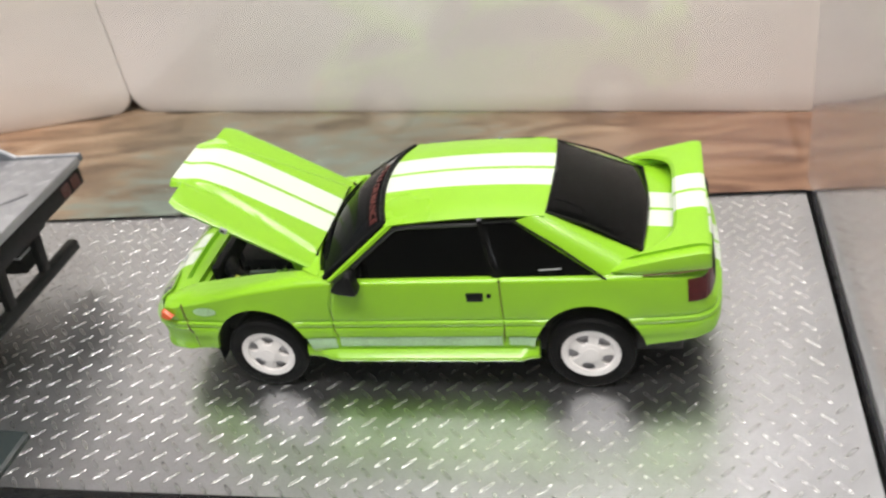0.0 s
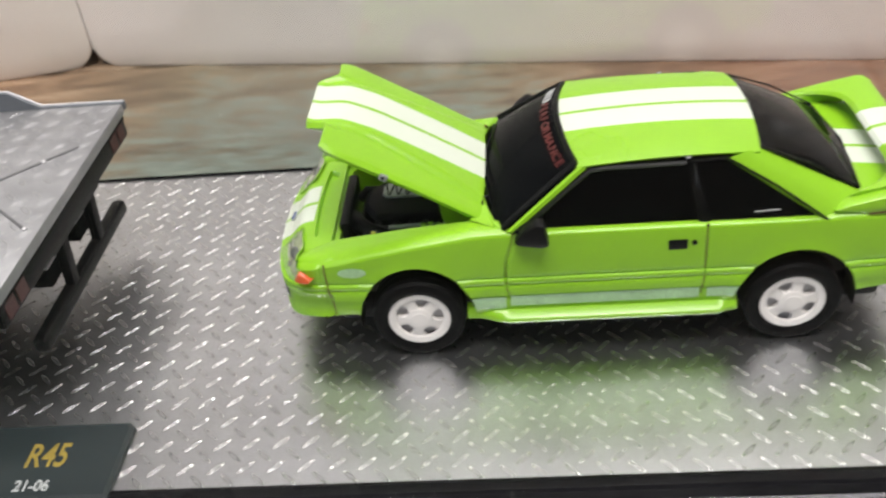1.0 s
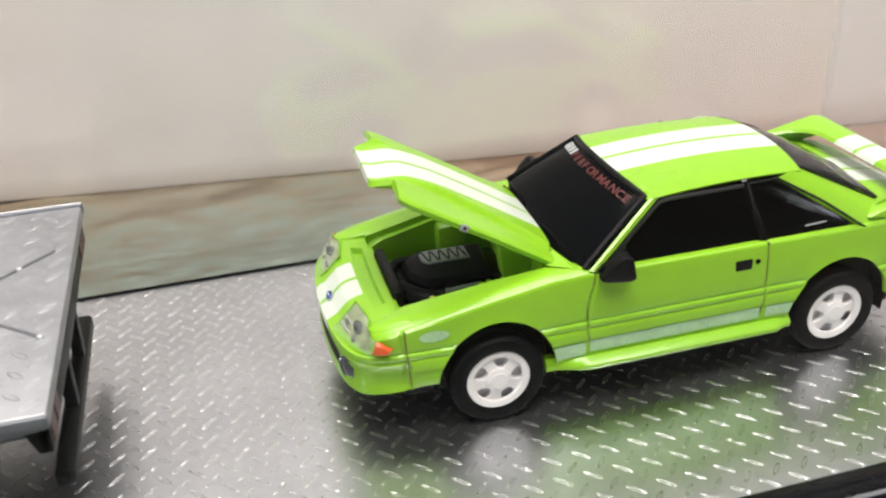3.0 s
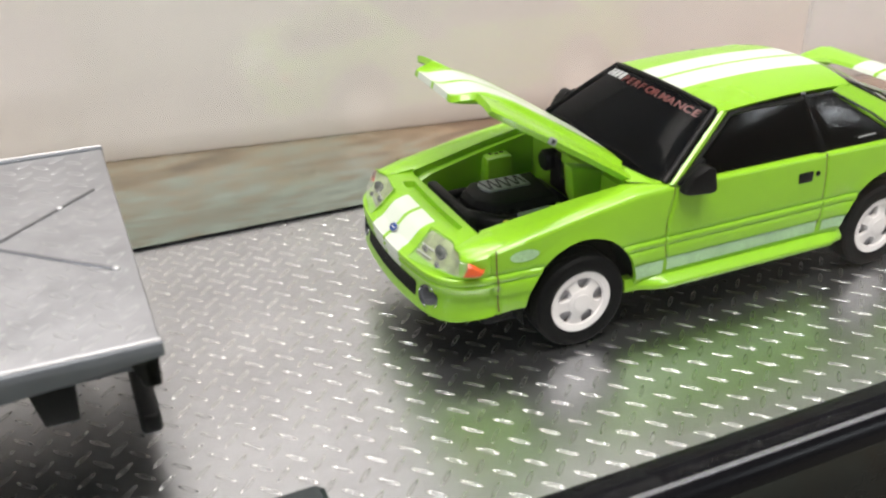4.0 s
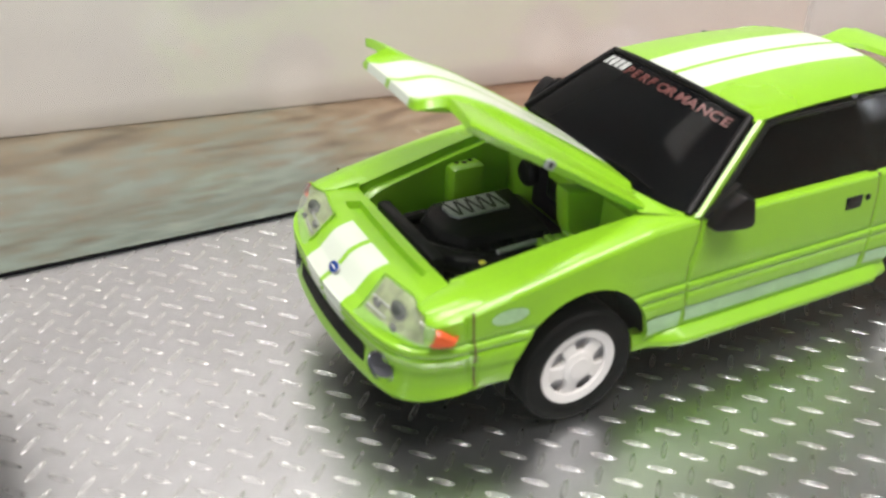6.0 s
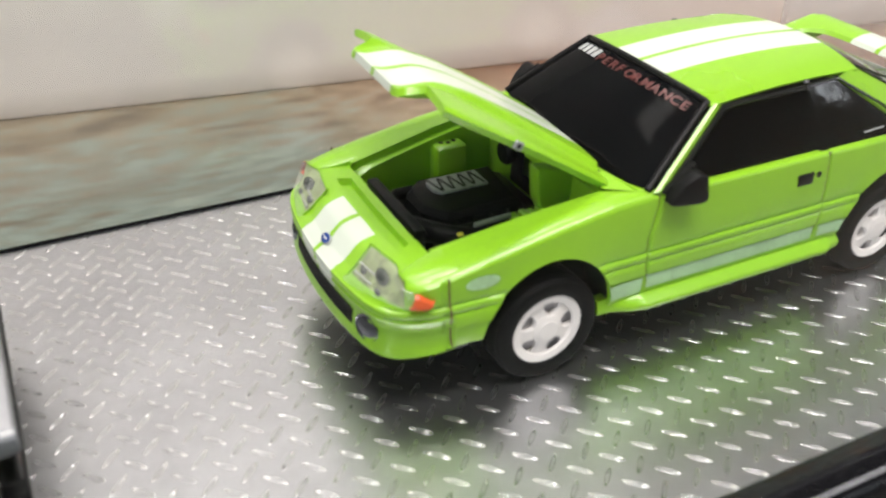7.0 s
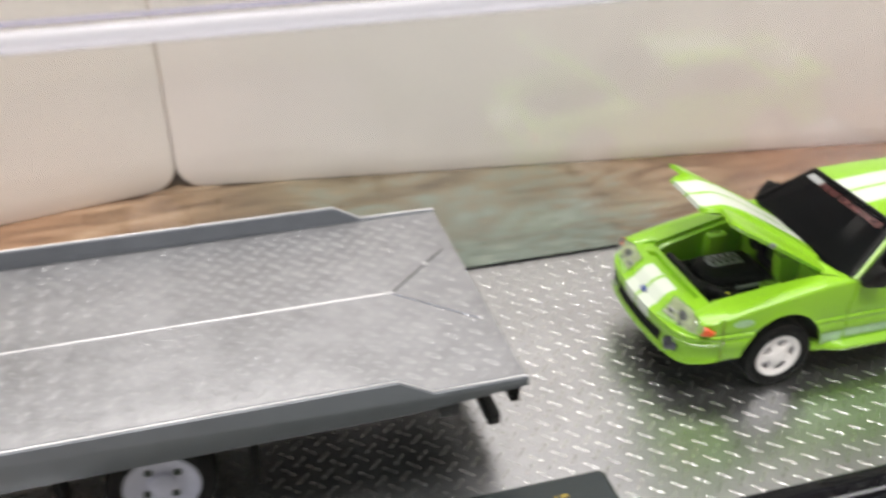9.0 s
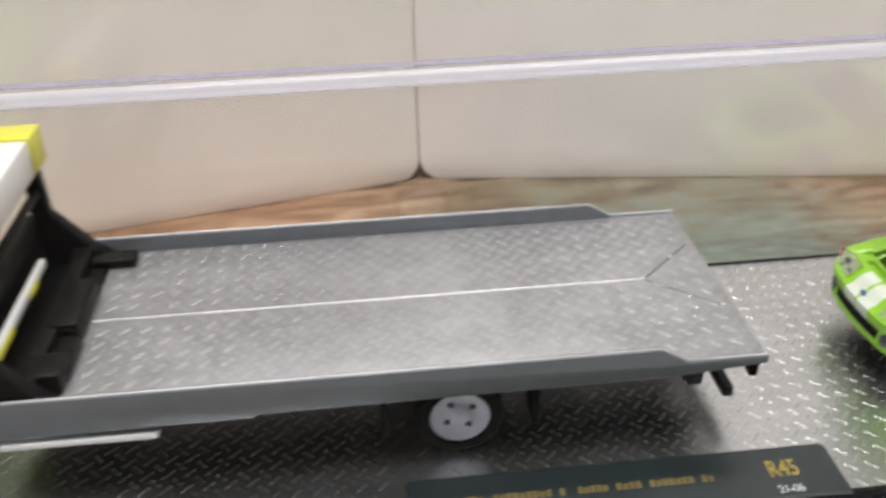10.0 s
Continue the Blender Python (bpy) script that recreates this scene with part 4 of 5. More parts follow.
part("spoiler_wing", wing, M_stripe, car, "lime spoiler wing with two white stripes")
# tail panel, lamps and bumper step
part("tail_panel", boxed((33.2, -9.0, 11.9), (33.95, 9.0, 15.0), 0.25), M_black, car, "dark tail panel")
for side in (-1, 1):
    lamp = bmesh.new()
    rows = []
    for s in steps(at_x(30.9), tail_y(7.2), 12):
        rows.append([(p[0], side * p[1], p[2]) for p in (skin(s, z, 0.12 if 12.3 < z < 15 else 0.02) for z in (12.25, 12.4, 13.3, 13.4, 14.2, 14.3, 15.0, 15.1))])
    part("tail_lamp", grid(lamp, rows), M_red, car, "dark red tail lamp")

# ---------------------------------------------------------------- nose
def nose_band(y0, y1, z0, z1, out, nu=12, nv=6):
    return grid(bmesh.new(), [[skin(nose_y(y), z, out) for z in steps(z0, z1, nv)] for y in steps(y0, y1, nu)])


def mirrored(bm, side):
    if side < 0:
        bmesh.ops.scale(bm, vec=(1, -1, 1), verts=bm.verts)
    return bm


for side in (-1, 1):
    bowl = part("headlamp", mirrored(nose_band(5.7, 11.9, 10.65, 12.7, 0.05, 16, 6), side), M_bowl, car, "clear headlamp with an orange corner marker")
    for y, z, r in ((9.0, 11.75, 0.95), (9.4, 10.85, 0.42), (6.6, 11.4, 0.5)):
        c = Vector(skin(nose_y(y), z, 0.16))
        bm = bmesh.new()
        bmesh.ops.create_uvsphere(bm, u_segments=16, v_segments=8, radius=r, matrix=Matrix.Translation((c.x + 0.05, side * c.y, c.z)) @ Matrix.Diagonal((0.55, 1, 0.8, 1)))
        part("bulb", bm, M_bulb, bowl, "dark bulb")
    # moulded lens: one thick block along the shelf, rounded at both ends; its outer end is the orange marker
    lens, mk = bmesh.new(), bmesh.new()
    s0, s1 = nose_y(5.35), at_x(-30.75)
    for block, u0, u1, n in ((lens, 0.0, 0.84, 22), (mk, 0.845, 1.0, 12)):
        rows = []
        for u in steps(u0, u1, n):
            row = []
            lean = -0.05 if block is mk and u < 0.93 else 0.0
            low = 10.4 + 0.55 * u + 0.55 * smooth_step(u, 0.93, 1.0)
            high = 12.95 - 0.35 * u - 0.3 * (1 - smooth_step(u, 0.0, 0.1)) - 0.5 * smooth_step(u, 0.5, 0.85) - 0.75 * smooth_step(u, 0.86, 1.0)
            for w in steps(0, 1, 10):
                edge = min(1.0, u / 0.07, (1 - u) / 0.05, min(w, 1 - w) / 0.16)
                p = skin(s0 + (s1 - s0) * (u + lean * (1 - w) * (0.93 - u) / 0.085), low + (high - low) * w, 0.1 + (0.72 - 0.2 * w) * (1 - (1 - edge) ** 2))
                row.append((p[0], side * p[1], p[2]))
            rows.append(row)
        grid(block, rows)
    part("lens", lens, M_lens, bowl, "clear lens", angle=50)
    part("marker", mk, M_orange, bowl, "orange corner marker", angle=50)
    for w in (0.3, 0.62):
        flute = [skin(nose_y(y), 10.6 + 1.8 * w, 0.3) for y in steps(5.9, 8.4, 8)]
        part("flute", rod([(p[0], side * p[1], p[2]) for p in flute], 0.1, 5), M_bright, bowl, "bright moulded line")
    # darker lime line drawn round the lens as its shaded edge
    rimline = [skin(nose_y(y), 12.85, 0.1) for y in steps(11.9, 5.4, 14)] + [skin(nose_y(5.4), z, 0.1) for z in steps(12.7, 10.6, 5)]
    part("lamp_edge_shade", rod([(p[0], side * p[1], p[2]) for p in rimline], 0.1, 5), M_mould, bowl, "shaded lamp edge")
    c = Vector(skin(nose_y(8.9), 7.4, 0.0))
    part("fog_lamp", lathe([(1.3, -0.5), (1.32, 0.0), (1.24, 0.12), (1.12, -0.05)], 28), M_fog, car, "round fog lamp in the bumper",
               m=pose((c.x - 0.1) * MM, side * c.y * MM, c.z * MM) @ Matrix.Rotation(radians(90 + side * -22), 4, "Z"))
for side in (-1, 1):
    c = Vector(skin(nose_y(8.9), 7.4, 0.0))
    part("fog_glass", lathe([(1.16, -0.1), (1.08, 0.0), (0.7, 0.09), (0.01, 0.14)], 24), M_fog, car, "grey fog lamp glass",
         m=pose((c.x - 0.1) * MM, side * c.y * MM, c.z * MM) @ Matrix.Rotation(radians(90 + side * -22), 4, "Z"))
part("grille_slot", thicken(grid(bmesh.new(), [[(p[0], s * p[1], p[2]) for p in (skin(nose_y(y), z, 0.07) for z in (6.55, 7.1, 7.7, 8.3))] for s, y in [(-1, v) for v in steps(6.7, 0.01, 8)] + [(1, v) for v in steps(0.01, 6.7, 8)]]), 0.15), M_rubber, car, "black lower grille slot")
nose_top = skin(nose_y(0.3), 11.0, 0.1)
badge = part("badge", lathe([(0.72, -0.06), (0.72, 0.08), (0.64, 0.12), (0.01, 0.13)], 26), M_blue, car, "small blue oval badge",
             m=pose((nose_top[0] - 0.05) * MM, 0, 11.05 * MM) @ Matrix.Rotation(radians(90), 4, "Z") @ Matrix.Rotation(radians(48), 4, "X") @ Matrix.Diagonal((1, 1, 0.62, 1)))
part("badge_ring", lathe([(0.78, -0.06), (0.78, 0.08), (0.72, 0.1)], 26), M_silver, badge, "pale badge outline")
part("badge_print", boxed((-0.36, 0.1, -0.09), (0.36, 0.15, 0.09), 0.03, 1), M_badge, badge, "pale bar of badge print")
# raised fender tips beside the lower header panel
for side in (-1, 1):
    tip = bmesh.new()
    rows = []
    for x, yi, yo, zt, zb in ((-32.7, 9.8, 11.2, 12.5, 12.1), (-32.1, 9.45, 11.7, 12.72, 12.05), (-31.0, 9.1, 12.2, 12.95, 12.1), (-29.4, 8.75, 12.5, 13.3, 12.3), (-27.6, 8.7, 12.55, 13.42, 12.6), (-26.6, 8.8, 12.5, 13.3, 12.7)):
        rows.append([(x, side * q, z) for q, z in ((yi, zb - 0.3), (yi + 0.05, zt - 0.12), (yi + 0.25, zt), (yi * 0.45 + yo * 0.55, zt + 0.06), (yo - 0.45, zt - 0.1), (yo, zb + 0.1))])
    grid(tip, rows)
    tip.verts.ensure_lookup_table()
    tip.faces.new(tip.verts[:6])
    part("fender_tip", tip, M_lime, car, "raised lime fender tip", angle=50)
# mirrors
for side in (-1, 1):
    # wedge-shaped housing, taller at its back
    mb = prism([(-9.3, 15.25), (-8.2, 16.9), (-6.9, 17.85), (-6.1, 17.7), (-5.65, 15.3), (-6.3, 14.95), (-8.7, 14.95)], "y", 12.7, 14.6, 0.3)
    for v in mb.verts:
        v.co.y = 12.7 + (v.co.y - 12.7) * (0.55 + 0.13 * (v.co.x + 9.3))
    part("door_mirror", mirrored(mb, side), M_black, car, "black door mirror")
    tri = prism([(-9.3, 15.85), (-6.2, 15.85), (-6.2, 18.1)], "y", side * 12.2, side * 12.75)
    part("mirror_mount", tri, M_black, car)
    # door handle and lock
    h = bmesh.new()
    box(h, (6.5, 12.6, 12.95), (8.5, 13.05, 14.15), 0.12)
    part("door_handle", mirrored(h, side), M_black, car, "black door handle")
    part("door_lock", lathe([(0.3, 0.0), (0.3, 0.16), (0.01, 0.18)], 14, (9.15, 12.86, 13.75)) if side > 0 else lathe([(0.3, 0.0), (0.3, -0.16), (0.01, -0.18)], 14, (9.15, -12.86, 13.75)), M_black, car, "round door lock")

# ---------------------------------------------------------------- engine bay
bay = bmesh.new()
edge_pts = [(-29.3, y, 12.75) for y in steps(-8.4, 8.4, 12)] + [(x, lerp(x, [(-29.3, 8.4), (-13, 9.9)]), lerp(x, TOP) + 0.45) for x in steps(-29.3, -13, 14)][1:] + \
           [(-13, y, 15.95) for y in steps(9.9, -9.9, 14)][1:] + [(x, -lerp(x, [(-29.3, 8.4), (-13, 9.9)]), lerp(x, TOP) + 0.45) for x in steps(-13, -29.3, 14)][1:-1]
cx, cy = -21.3, 0.0
ring = lambda k, dz, floor=None: [(cx + (x - cx) * k, cy + (y - cy) * k, z - dz if floor is None else floor) for x, y, z in edge_pts]
grid(bay, [ring(1.0, 0), ring(1.0, 0.75), ring(0.92, 0.8), ring(0.92, 0, 7.6)], close=True)
bay.faces.new(bay.verts[-len(edge_pts):])
part("engine_bay", bay, M_lime, car, "lime engine bay walls")
eng = part("engine", boxed((-27.0, -6.6, 7.7), (-14.6, 5.6, 10.9), 0.7), M_engine, car, "black engine with grey ribbed intake")
hexagon = [(-26.4, -1.0), (-24.9, -3.3), (-17.3, -3.5), (-16.6, 3.7), (-24.8, 3.9), (-26.4, 2.2)]
hx, hy = -21.6, 0.7
crown_rows = [[(hx + (x - hx) * k, hy + (y - hy) * k, z) for x, y in hexagon] for k, z in ((1.12, 10.4), (1.12, 10.9), (1.02, 11.0), (1.0, 12.0), (0.9, 12.6), (0.86, 12.65))]
crown_bm = grid(bmesh.new(), crown_rows, close=True)
crown_bm.faces.new(crown_bm.verts[:][-6:])
part("intake", crown_bm, M_engine, eng, "black six-sided intake housing", angle=20)
plate = part("cover_plate", prism([(-24.3, 0.8), (-23.8, 0.1), (-18.9, 0.1), (-18.9, 2.9), (-23.8, 3.0), (-24.3, 2.3)], "z", 12.6, 12.9, 0.08), M_grey, eng, "grey slotted top plate")
for k in range(9):
    lean = 0.2 if k % 2 else -0.2
    x = -23.75 + 0.54 * k
    part("slot", prism([(x - lean - 0.1, 0.35), (x - lean + 0.1, 0.35), (x + lean + 0.1, 2.65), (x + lean - 0.1, 2.65)], "z", 12.82, 12.94), M_engine, plate, "black slot")
for side in (-1, 1):
    for k in range(5):
        part("runner", rod([(-24.2 + 1.7 * k, side * 3.0, 11.6), (-24.2 + 1.7 * k, side * 4.3, 11.5), (-24.2 + 1.7 * k, side * 5.2, 10.6)], 0.42, 8), M_engine, eng, "black intake runner")
part("radiator", boxed((-28.9, -4.9, 7.7), (-27.7, 5.7, 12.85), 0.35), M_black, car, "black radiator bar")
part("air_hose", rod([(-27.6, -1.5, 11.2), (-26.9, -3.2, 11.5), (-25.6, -4.6, 11.4), (-23.6, -5.4, 11.1), (-21.0, -5.6, 10.6)], 1.0, 12), M_engine, eng, "ribbed air hose")
part("air_box", boxed((-27.4, -7.6, 7.7), (-22.2, -5.4, 10.4), 0.5), M_black, eng)
part("fan_hose", rod([(-27.6, 3.4, 10.6), (-26.6, 4.0, 11.4), (-25.0, 3.6, 11.6)], 0.6, 10), M_black, eng)
part("valve_cover", boxed((-26.2, -6.7, 9.8), (-16.8, -3.9, 11.95), 0.5), M_engine, eng, "black ribbed valve cover")
part("fuel_rail", rod([(-23.2, -5.2, 12.2), (-19.6, -5.1, 12.3)], 0.24, 8), M_grey, eng, "dull metal pipe")
part("cap", boxed((-25.2, -6.0, 11.93), (-24.65, -5.55, 12.15), 0.08, 1), M_cabyellow, eng, "yellow filler cap")
for side in (-1, 1):
    part("strut_tower", boxed((-20.8, side * 6.8 if side > 0 else -9.0, 7.7), (-17.4, 9.0 if side > 0 else -7.0, 13.5), 0.5), M_lime, car, "lime strut tower")
    for dx in (-0.7, 0.0, 0.7):
        part("bolt_hole", lathe([(0.02, 0.0), (0.26, 0.0), (0.26, -0.1)], 12), M_black, car, m=pose((-19.1 + dx) * MM, side * (8.0 + 0.3 * abs(dx)) * MM, 13.53 * MM, 90, 0, 0))
for k in range(4):
    part("bracket_tooth", boxed((-19.6 + 0.85 * k, -6.3, 11.4), (-18.95 + 0.85 * k, -4.9, 12.45 + 0.15 * (k % 2)), 0.12, 1), M_lime, car, "lime toothed bracket")
part("firewall_duct", boxed((-14.6, -3.2, 10.5), (-13.0, 3.5, 14.6), 0.3), M_black, car)
part("hinge_bracket", prism([(-15.4, 9.6), (-14.0, 9.0), (-13.4, 15.6), (-17.4, 16.6), (-17.0, 13.2)], "y", -5.7, -3.9, 0.3), M_lime, car, "lime hood hinge bracket")
part("firewall_panel", boxed((-14.6, -3.2, 12.2), (-13.3, 1.2, 15.4), 0.25), M_lime, car, "lime firewall panel")
part("booster", lathe([(0.02, -0.9), (1.0, -0.9), (1.25, -0.6), (1.25, 0.6), (1.0, 0.9), (0.02, 0.9)], 24), M_black, car, "round black booster", m=pose(-14.6 * MM, 3.6 * MM, 13.6 * MM, 0, 0, 90))

# ---------------------------------------------------------------- raised hood, modelled flat from its hinge forwards
hood = bmesh.new()
rows = []
LEN = 18.4
for i in range(25):
    u = i / 24
    row = []
    for j in range(57):
        v = j / 56 * 2 - 1
        half = 9.85 - 0.1 * u - 0.7 * smooth_step(u, 0.93, 1.0)
        y = v * half
        mid = 1 - smooth_step(abs(y), 4.3, 5.6)
        # the middle of the front lip reaches further forwards and turns down
        lip = LEN + 1.8 * mid
        x = -(0.2 * v * v * (1 - u) + u * lip) + 1.25 * (1 - u) ** 6 * smooth_step(abs(v), 0.76, 0.95)
        z = 0.5 * (1 - abs(v) ** 3) + 0.32 * math.sin(math.pi * u * 0.8) + 0.52 * (1 - smooth_step(u, 0.62, 0.92)) * (1 - smooth_step(abs(y), 7.1 - 3.6 * u, 7.6 - 3.6 * u))
        z -= 0.2 * smooth_step(abs(v), 0.95, 1.0)
        z += 0.12 * smooth_step(u, 0.6, 1.0) - 1.5 * mid * smooth_step(u, 0.78, 1.0) ** 1.5
        row.append((x, y, z))
    rows.append(row)
grid(hood, rows)
thicken(hood, 0.65)
HINGE = pose(-12.5 * MM, 0, 16.25 * MM, 1.3, 30.6, 0)
hood_ob = part("hood", hood, M_stripe, car, "raised lime hood with two white stripes", angle=38, m=HINGE)
stop = part("hood_stop", boxed((-11.6, -10.0, -0.4), (-10.7, -9.6, 0.35), 0.1, 1), M_grey, hood_ob, "small bare metal stop")
part("stop_hole", lathe([(0.02, 0.0), (0.2, 0.0), (0.2, 0.1)], 10), M_black, stop, m=pose(-11.2 * MM, -10.02 * MM, 0.0))

# ---------------------------------------------------------------- the toy flatbed truck
truck = thing("toy_truck", "small silver flatbed toy truck with black underride bar", "toy truck")
BX0, BX1, BY, BZ = -158.0, -61.0, 20.6, 17.0
bed = part("bed", boxed((BX0, -BY, BZ - 1.5), (BX1, BY, BZ), 0.25), M_bed, truck, "silver diamond-plate bed")
tr = []
for ox, oy, deg in ((-62.5, -19.2, 45), (-60.9, -17.6, -45)):
    for i in range(-32, 1):
        for j in range(0, 14):
            x, y = ox + 3.2 * i, oy + 3.2 * j
            if BX0 + 1 < x < BX1 - 0.8 and abs(y) < BY - 1.2 and abs(y) > 0.8:
                tr.append((x, y, deg))
tagged(sheet_of("bed_tread", *lozenges(tr, 2.4, 0.72, 0.038, BZ - 0.005), M_bedtread, bed, "low diamond treads", True), kind="stuff")
# bright stem and dull branches: how the ridge shines is put into colour
for pts, mat in (([(-157.5, 0, BZ), (-72.4, 0.1, BZ)], M_bright), ([(-72.4, 0.1, BZ), (-62.7, -8.6, BZ + 0.03)], M_wire), ([(-72.4, 0.1, BZ), (-62.9, 9.2, BZ + 0.03)], M_wire)):
    part("bed_ridge", rod(pts, 0.21, 8), mat, bed, "raised bright ridge")
# bright studs set where the ridges glint
for x, y in ((-62.7, -8.6), (-66.2, 5.9), (-72.4, 0.1)):
    part("bed_stud", lathe([(0.34, 0.0), (0.3, 0.2), (0.16, 0.3), (0.01, 0.32)], 14), M_bright, bed, "tiny bright stud", m=pose(x * MM, y * MM, BZ * MM, 90, 0, 0))
for side in (-1, 1):
    # side rail with a sloped rear end
    o = [(BX0 - 8, 13.6), (-132, 13.9), (-131.6, 14.4), (-75, 14.7), (BX1 + 0.1, 15.9), (BX1 + 0.1, BZ + 0.1), (-72.4, BZ + 0.15), (-76.4, BZ + 2.55), (BX0 - 8, BZ + 2.55)]
    part("side_rail", prism(o, "y", side * (BY + 0.01), side * (BY + 0.95), 0.14), M_rail, truck, "grey-blue side rail with a bright top edge")
    # bright rod draws the highlight along the rail's top edge
    part("rail_highlight", rod([(BX0 - 8, side * (BY + 0.5), BZ + 2.55), (-76.4, side * (BY + 0.5), BZ + 2.55), (-72.4, side * (BY + 0.5), BZ + 0.2), (BX1, side * (BY + 0.5), BZ + 0.1)], 0.15, 8), M_bright, truck, "highlight drawn along the rail edge")
    part("side_step", boxed((-166, side * (BY + 0.3) - 0.5, 11.6), (-145.2, side * (BY + 0.3) + 0.5, 12.6), 0.2), M_cabwhite, truck, "bright side step")
part("underside", boxed((BX0, -BY + 0.6, 14.2), (BX1 - 1.4, BY - 0.6, BZ - 1.52), 0.2), M_under, truck, "black underside of the bed")
# rear beam with lamps
beam = part("rear_beam", boxed((BX1 - 1.6, -BY + 0.4, 12.5), (BX1 - 0.35, BY - 0.4, BZ - 1.55), 0.25), M_black, truck, "black rear beam")
for side in (-1, 1):
    for a, b in ((14.2, 16.4), (17.0, 19.2)):
        part("tail_lamp", boxed((BX1 - 0.4, min(side * a, side * b), 12.9), (BX1 - 0.28, max(side * a, side * b), 14.9), 0.05, 1), M_redfade, beam, "dull red tail lamp")
    part("corner_post", prism([(BX1 - 2.6, 15.4), (BX1 - 0.2, 15.4), (BX1 - 0.6, 12.6), (BX1 - 1.6, 12.6)], "y", side * 18.6, side * 20.2, 0.15), M_black, truck)
# underride guard: a dropped middle of the beam, two upright struts and a low bar
part("beam_bracket", prism([(-8.6, 13.0), (9.0, 13.0), (7.8, 12.0), (-6.9, 12.0)], "x", BX1 - 1.9, BX1 - 0.5, 0.12), M_black, truck, "black dropped bracket of the beam")
for y0, y1 in ((6.2, 4.9), (-3.1, -4.3)):
    part("strut", prism([(y0 - 0.85, 12.6), (y0 + 0.85, 12.6), (y1 + 0.75, 5.4), (y1 - 0.75, 5.4)], "x", BX1 - 2.1, BX1 - 0.9, 0.1), M_black, truck, "upright black strut")
part("underride_bar", boxed((BX1 - 2.5, -14.9, 4.3), (BX1 - 0.7, 13.6, 6.2), 0.45, 3), M_black, truck, "black underride bar")
part("frame_beam", boxed((-170, -9.6, 6.4), (-80, 9.6, 14.1), 0.4), M_rubber, truck, "black chassis frame")
for y in (4.6, -4.6):
    part("frame_rail", boxed((-80.2, y - 2.1, 7.2), (-63.5, y + 2.1, 14.1), 0.3), M_rubber, truck, "black chassis rail")
for side in (-1, 1):
    part("hanger", prism([(-71.4, 14.1), (-67.4, 14.1), (-67.7, 8.6), (-70.3, 8.6)], "y", side * 13.6, side * 16.4, 0.15), M_black, truck, "black hanger under the bed")
    # bright rod stands for the highlight on the chassis rail's edge
    part("frame_rail_glint", rod([(-66.0, side * 4.6 - 2.3, 10.2), (-63.3, side * 4.6 - 2.3, 10.2), (-63.3, side * 4.6 + 0.6, 10.2)], 0.16, 8), M_bright, truck, "highlight drawn on a chassis rail edge")
# rear axle
HUBZ = 6.5
TT = [(4.0, -2.2), (5.6, -2.3), (6.3, -2.0), (6.5, -1.4), (6.5, 1.4), (6.3, 2.0), (5.6, 2.3), (4.8, 2.25), (4.4, 1.9), (4.3, 1.0)]
for ax in (-103.7, -190.0):
    for side in (-1, 1):
        w = part("wheel", lathe([(r, side * q) for r, q in TT], 48), M_rubber, truck, "black truck tyre on a pale wheel", m=pose(ax * MM, side * 14.6 * MM, HUBZ * MM))
        part("rim", lathe([(4.4, side * 0.9), (4.45, side * 1.95), (4.25, side * 2.1), (3.95, side * 1.85), (2.9, side * 1.3), (1.7, side * 1.25), (1.5, side * 1.7), (1.2, side * 1.85), (0.02, side * 1.95)], 48), M_hub, w, "pale lilac wheel disc")
        for k in range(4):
            a = 2 * math.pi * k / 4 + 0.6
            part("wheel_hole", lathe([(0.02, side * 1.42), (0.5, side * 1.42), (0.5, side * 1.0)], 12), M_bulb, w, m=pose(2.3 * math.cos(a) * MM, 0, 2.3 * math.sin(a) * MM))
part("axle", rod([(-103.7, -15, HUBZ), (-103.7, 15, HUBZ)], 1.2, 12), M_black, truck)
for side in (-1, 1):
    for x in (-92.8, -114.6):
        part("mud_flap", boxed((x - 0.55, min(side * 12.6, side * 17.4), 4.6), (x + 0.55, max(side * 12.6, side * 17.4), 14.6), 0.12, 1), M_rubber, truck, "black mud flap")
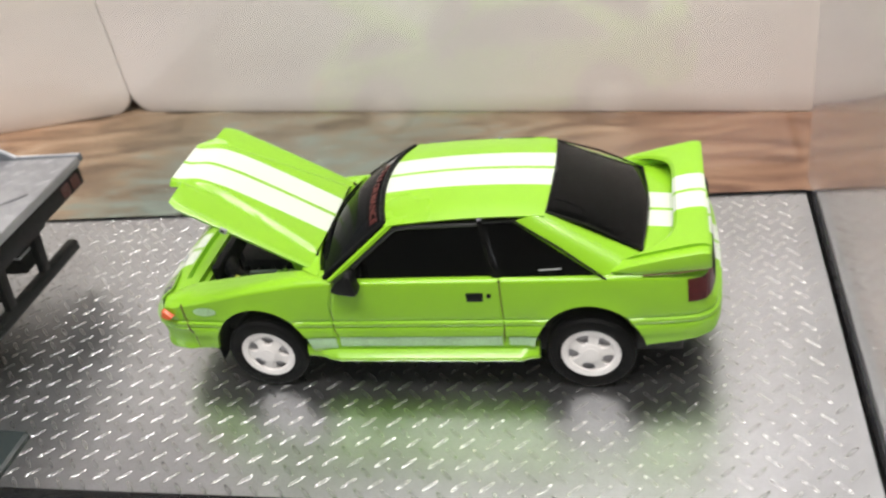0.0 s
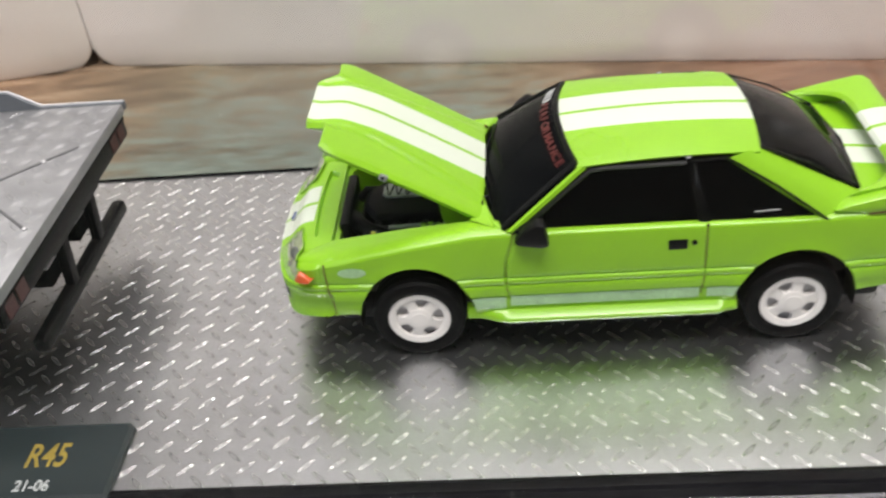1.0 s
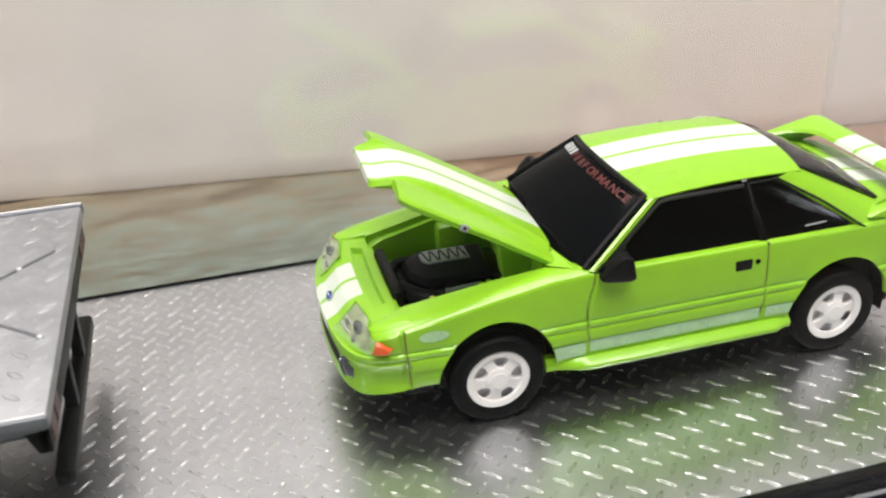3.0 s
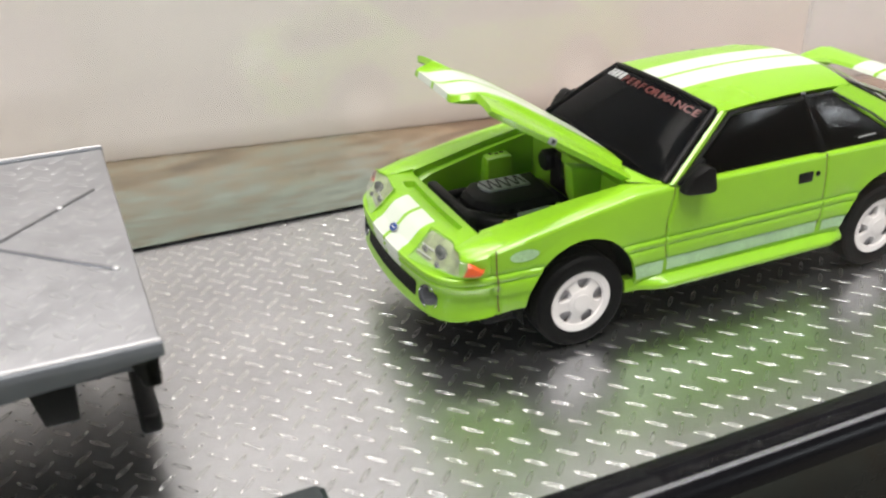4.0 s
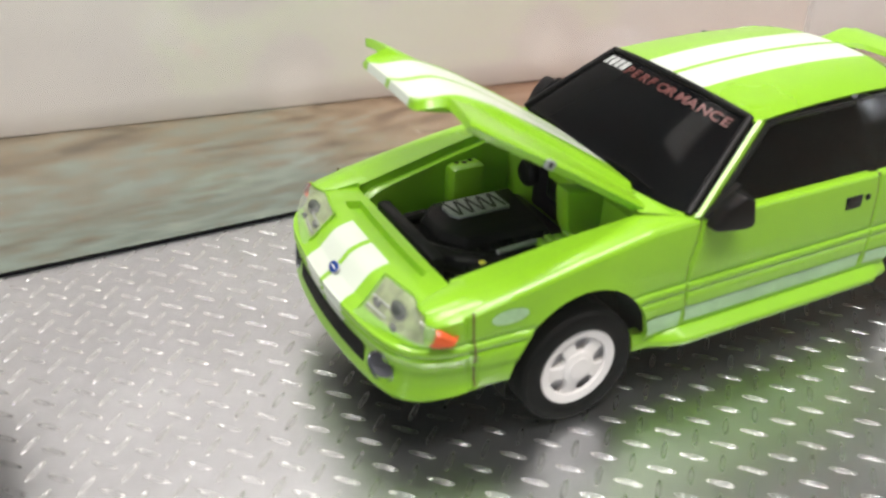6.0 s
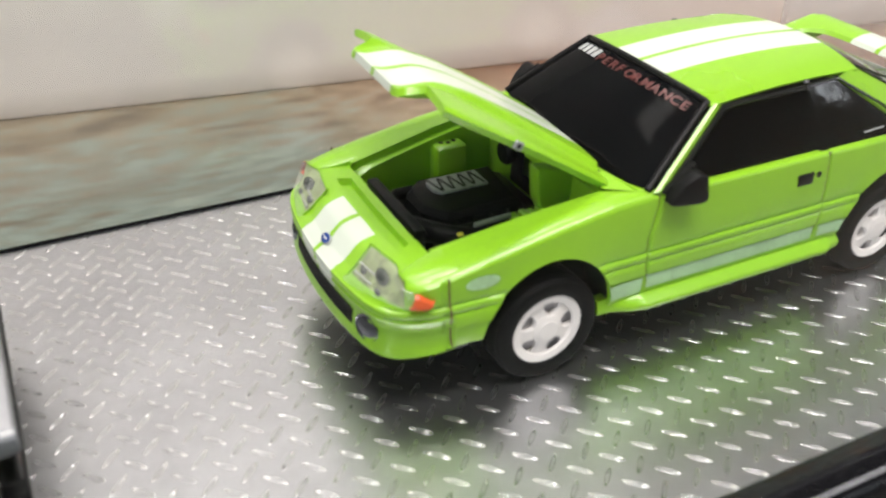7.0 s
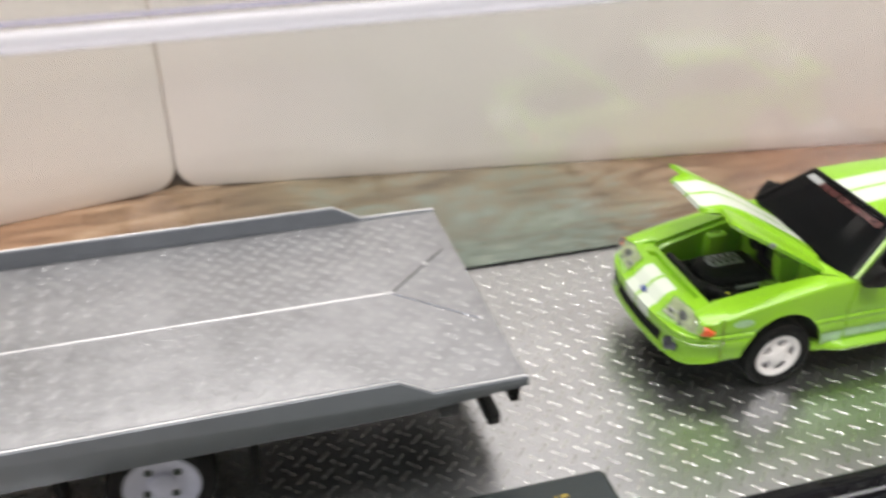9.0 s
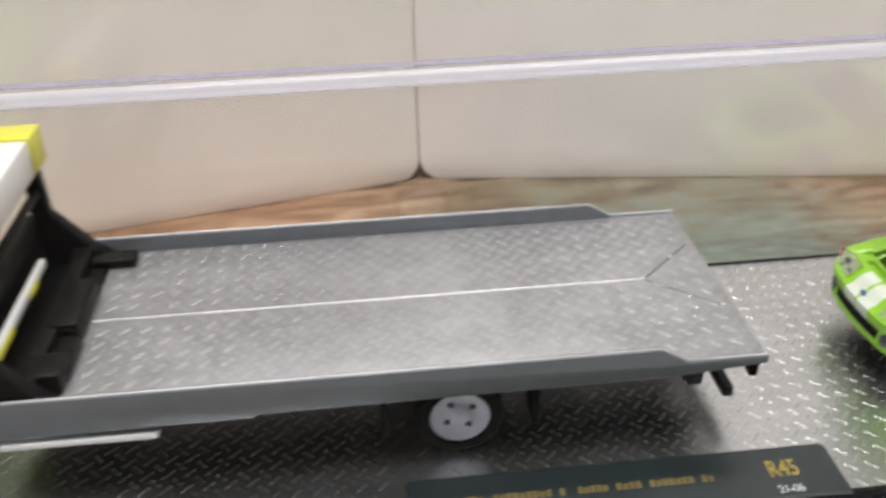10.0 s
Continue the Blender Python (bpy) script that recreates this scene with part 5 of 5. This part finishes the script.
# headboard rack, light bar and cab
for side in (-1, 1):
    gus = [(-157.0, BZ), (-160.5, BZ + 3), (-166.0, 26.5), (-166.3, 35.2), (-168.6, 35.2), (-168.9, 26.5), (-176, 18), (-176, BZ - 2), (-157.0, BZ - 1)]
    part("rack_side", prism(gus, "y", side * 17.6, side * 20.2, 0.3), M_black, truck, "black gusset of the headboard rack")
part("rack_bar", boxed((-167.6, -17.5, 30), (-166.6, 17.5, 31.4), 0.3), M_black, truck)
part("headboard", boxed((-163.5, -19.5, BZ - 1.0), (-160.5, 19.5, BZ + 3.2), 0.4), M_black, truck, "black headboard block")
part("winch", boxed((-160.4, -14.8, BZ + 0.01), (-157.2, -6.0, BZ + 2.2), 0.5), M_black, truck, "black winch housing")
part("winch_drum", rod([(-159.2, -5.9, BZ + 1.6), (-159.2, 8.0, BZ + 1.6)], 1.3, 14), M_black, truck)
# plain white strip, no lamp
part("rack_strip", boxed((-166.0, -16.5, 22.2), (-165.0, 8.6, 23.8), 0.3), M_cabwhite, truck, "white strip across the headboard")
for a, b in ((-16.6, -8.8), (-0.5, 3.2)):
    part("strip_end", boxed((-165.2, a, 22.1), (-164.8, b, 23.2), 0.12, 1), M_cabyellow, truck, "yellow-green piece of the strip")
part("rack_panel", boxed((-170.5, -17.4, 12.0), (-167.8, 17.4, 27.0), 0.4), M_black, truck, "black panel behind the rack")
part("winch_motor", boxed((-162.0, -5.6, BZ + 0.01), (-157.6, 7.2, BZ + 3.6), 0.6), M_black, truck, "dull grey winch motor")
part("rack_base", boxed((-167.7, -17.3, 12.0), (-158.1, 17.3, 17.5), 0.4), M_black, truck, "black block under the headboard")
part("winch_block", boxed((-164.0, -17.2, BZ + 0.01), (-157.4, -11.5, BZ + 3.4), 0.7), M_black, truck)
part("rail_foot", boxed((-162.5, 15.0, BZ + 0.01), (-153.6, 18.6, BZ + 1.6), 0.4), M_black, truck, "black foot of the rack")
part("light_bar", boxed((-171.5, -14.5, 35.2), (-165.0, 14.5, 41.0), 0.5), M_cabwhite, truck, "white light bar with yellow-green ends")
for side in (-1, 1):
    part("light_bar_end", boxed((-171.6, min(side * 14.55, side * 20.6), 35.2), (-164.8, max(side * 14.55, side * 20.6), 41.2), 0.5), M_cabyellow, truck, "yellow-green light bar end")
cab = [(-177.5, 9.5), (-177.5, 39.0), (-179, 41.5), (-196, 42), (-201, 36), (-205, 27), (-211.5, 25), (-212, 9.5)]
part("cab", prism(cab, "y", -18.5, 18.5, 0.8), M_lime, truck, "lime cab")
part("cab_window", boxed((-177.4, -13, 27), (-177.2, 13, 37), 0.05, 1), M_glass, truck, "dark rear cab window")
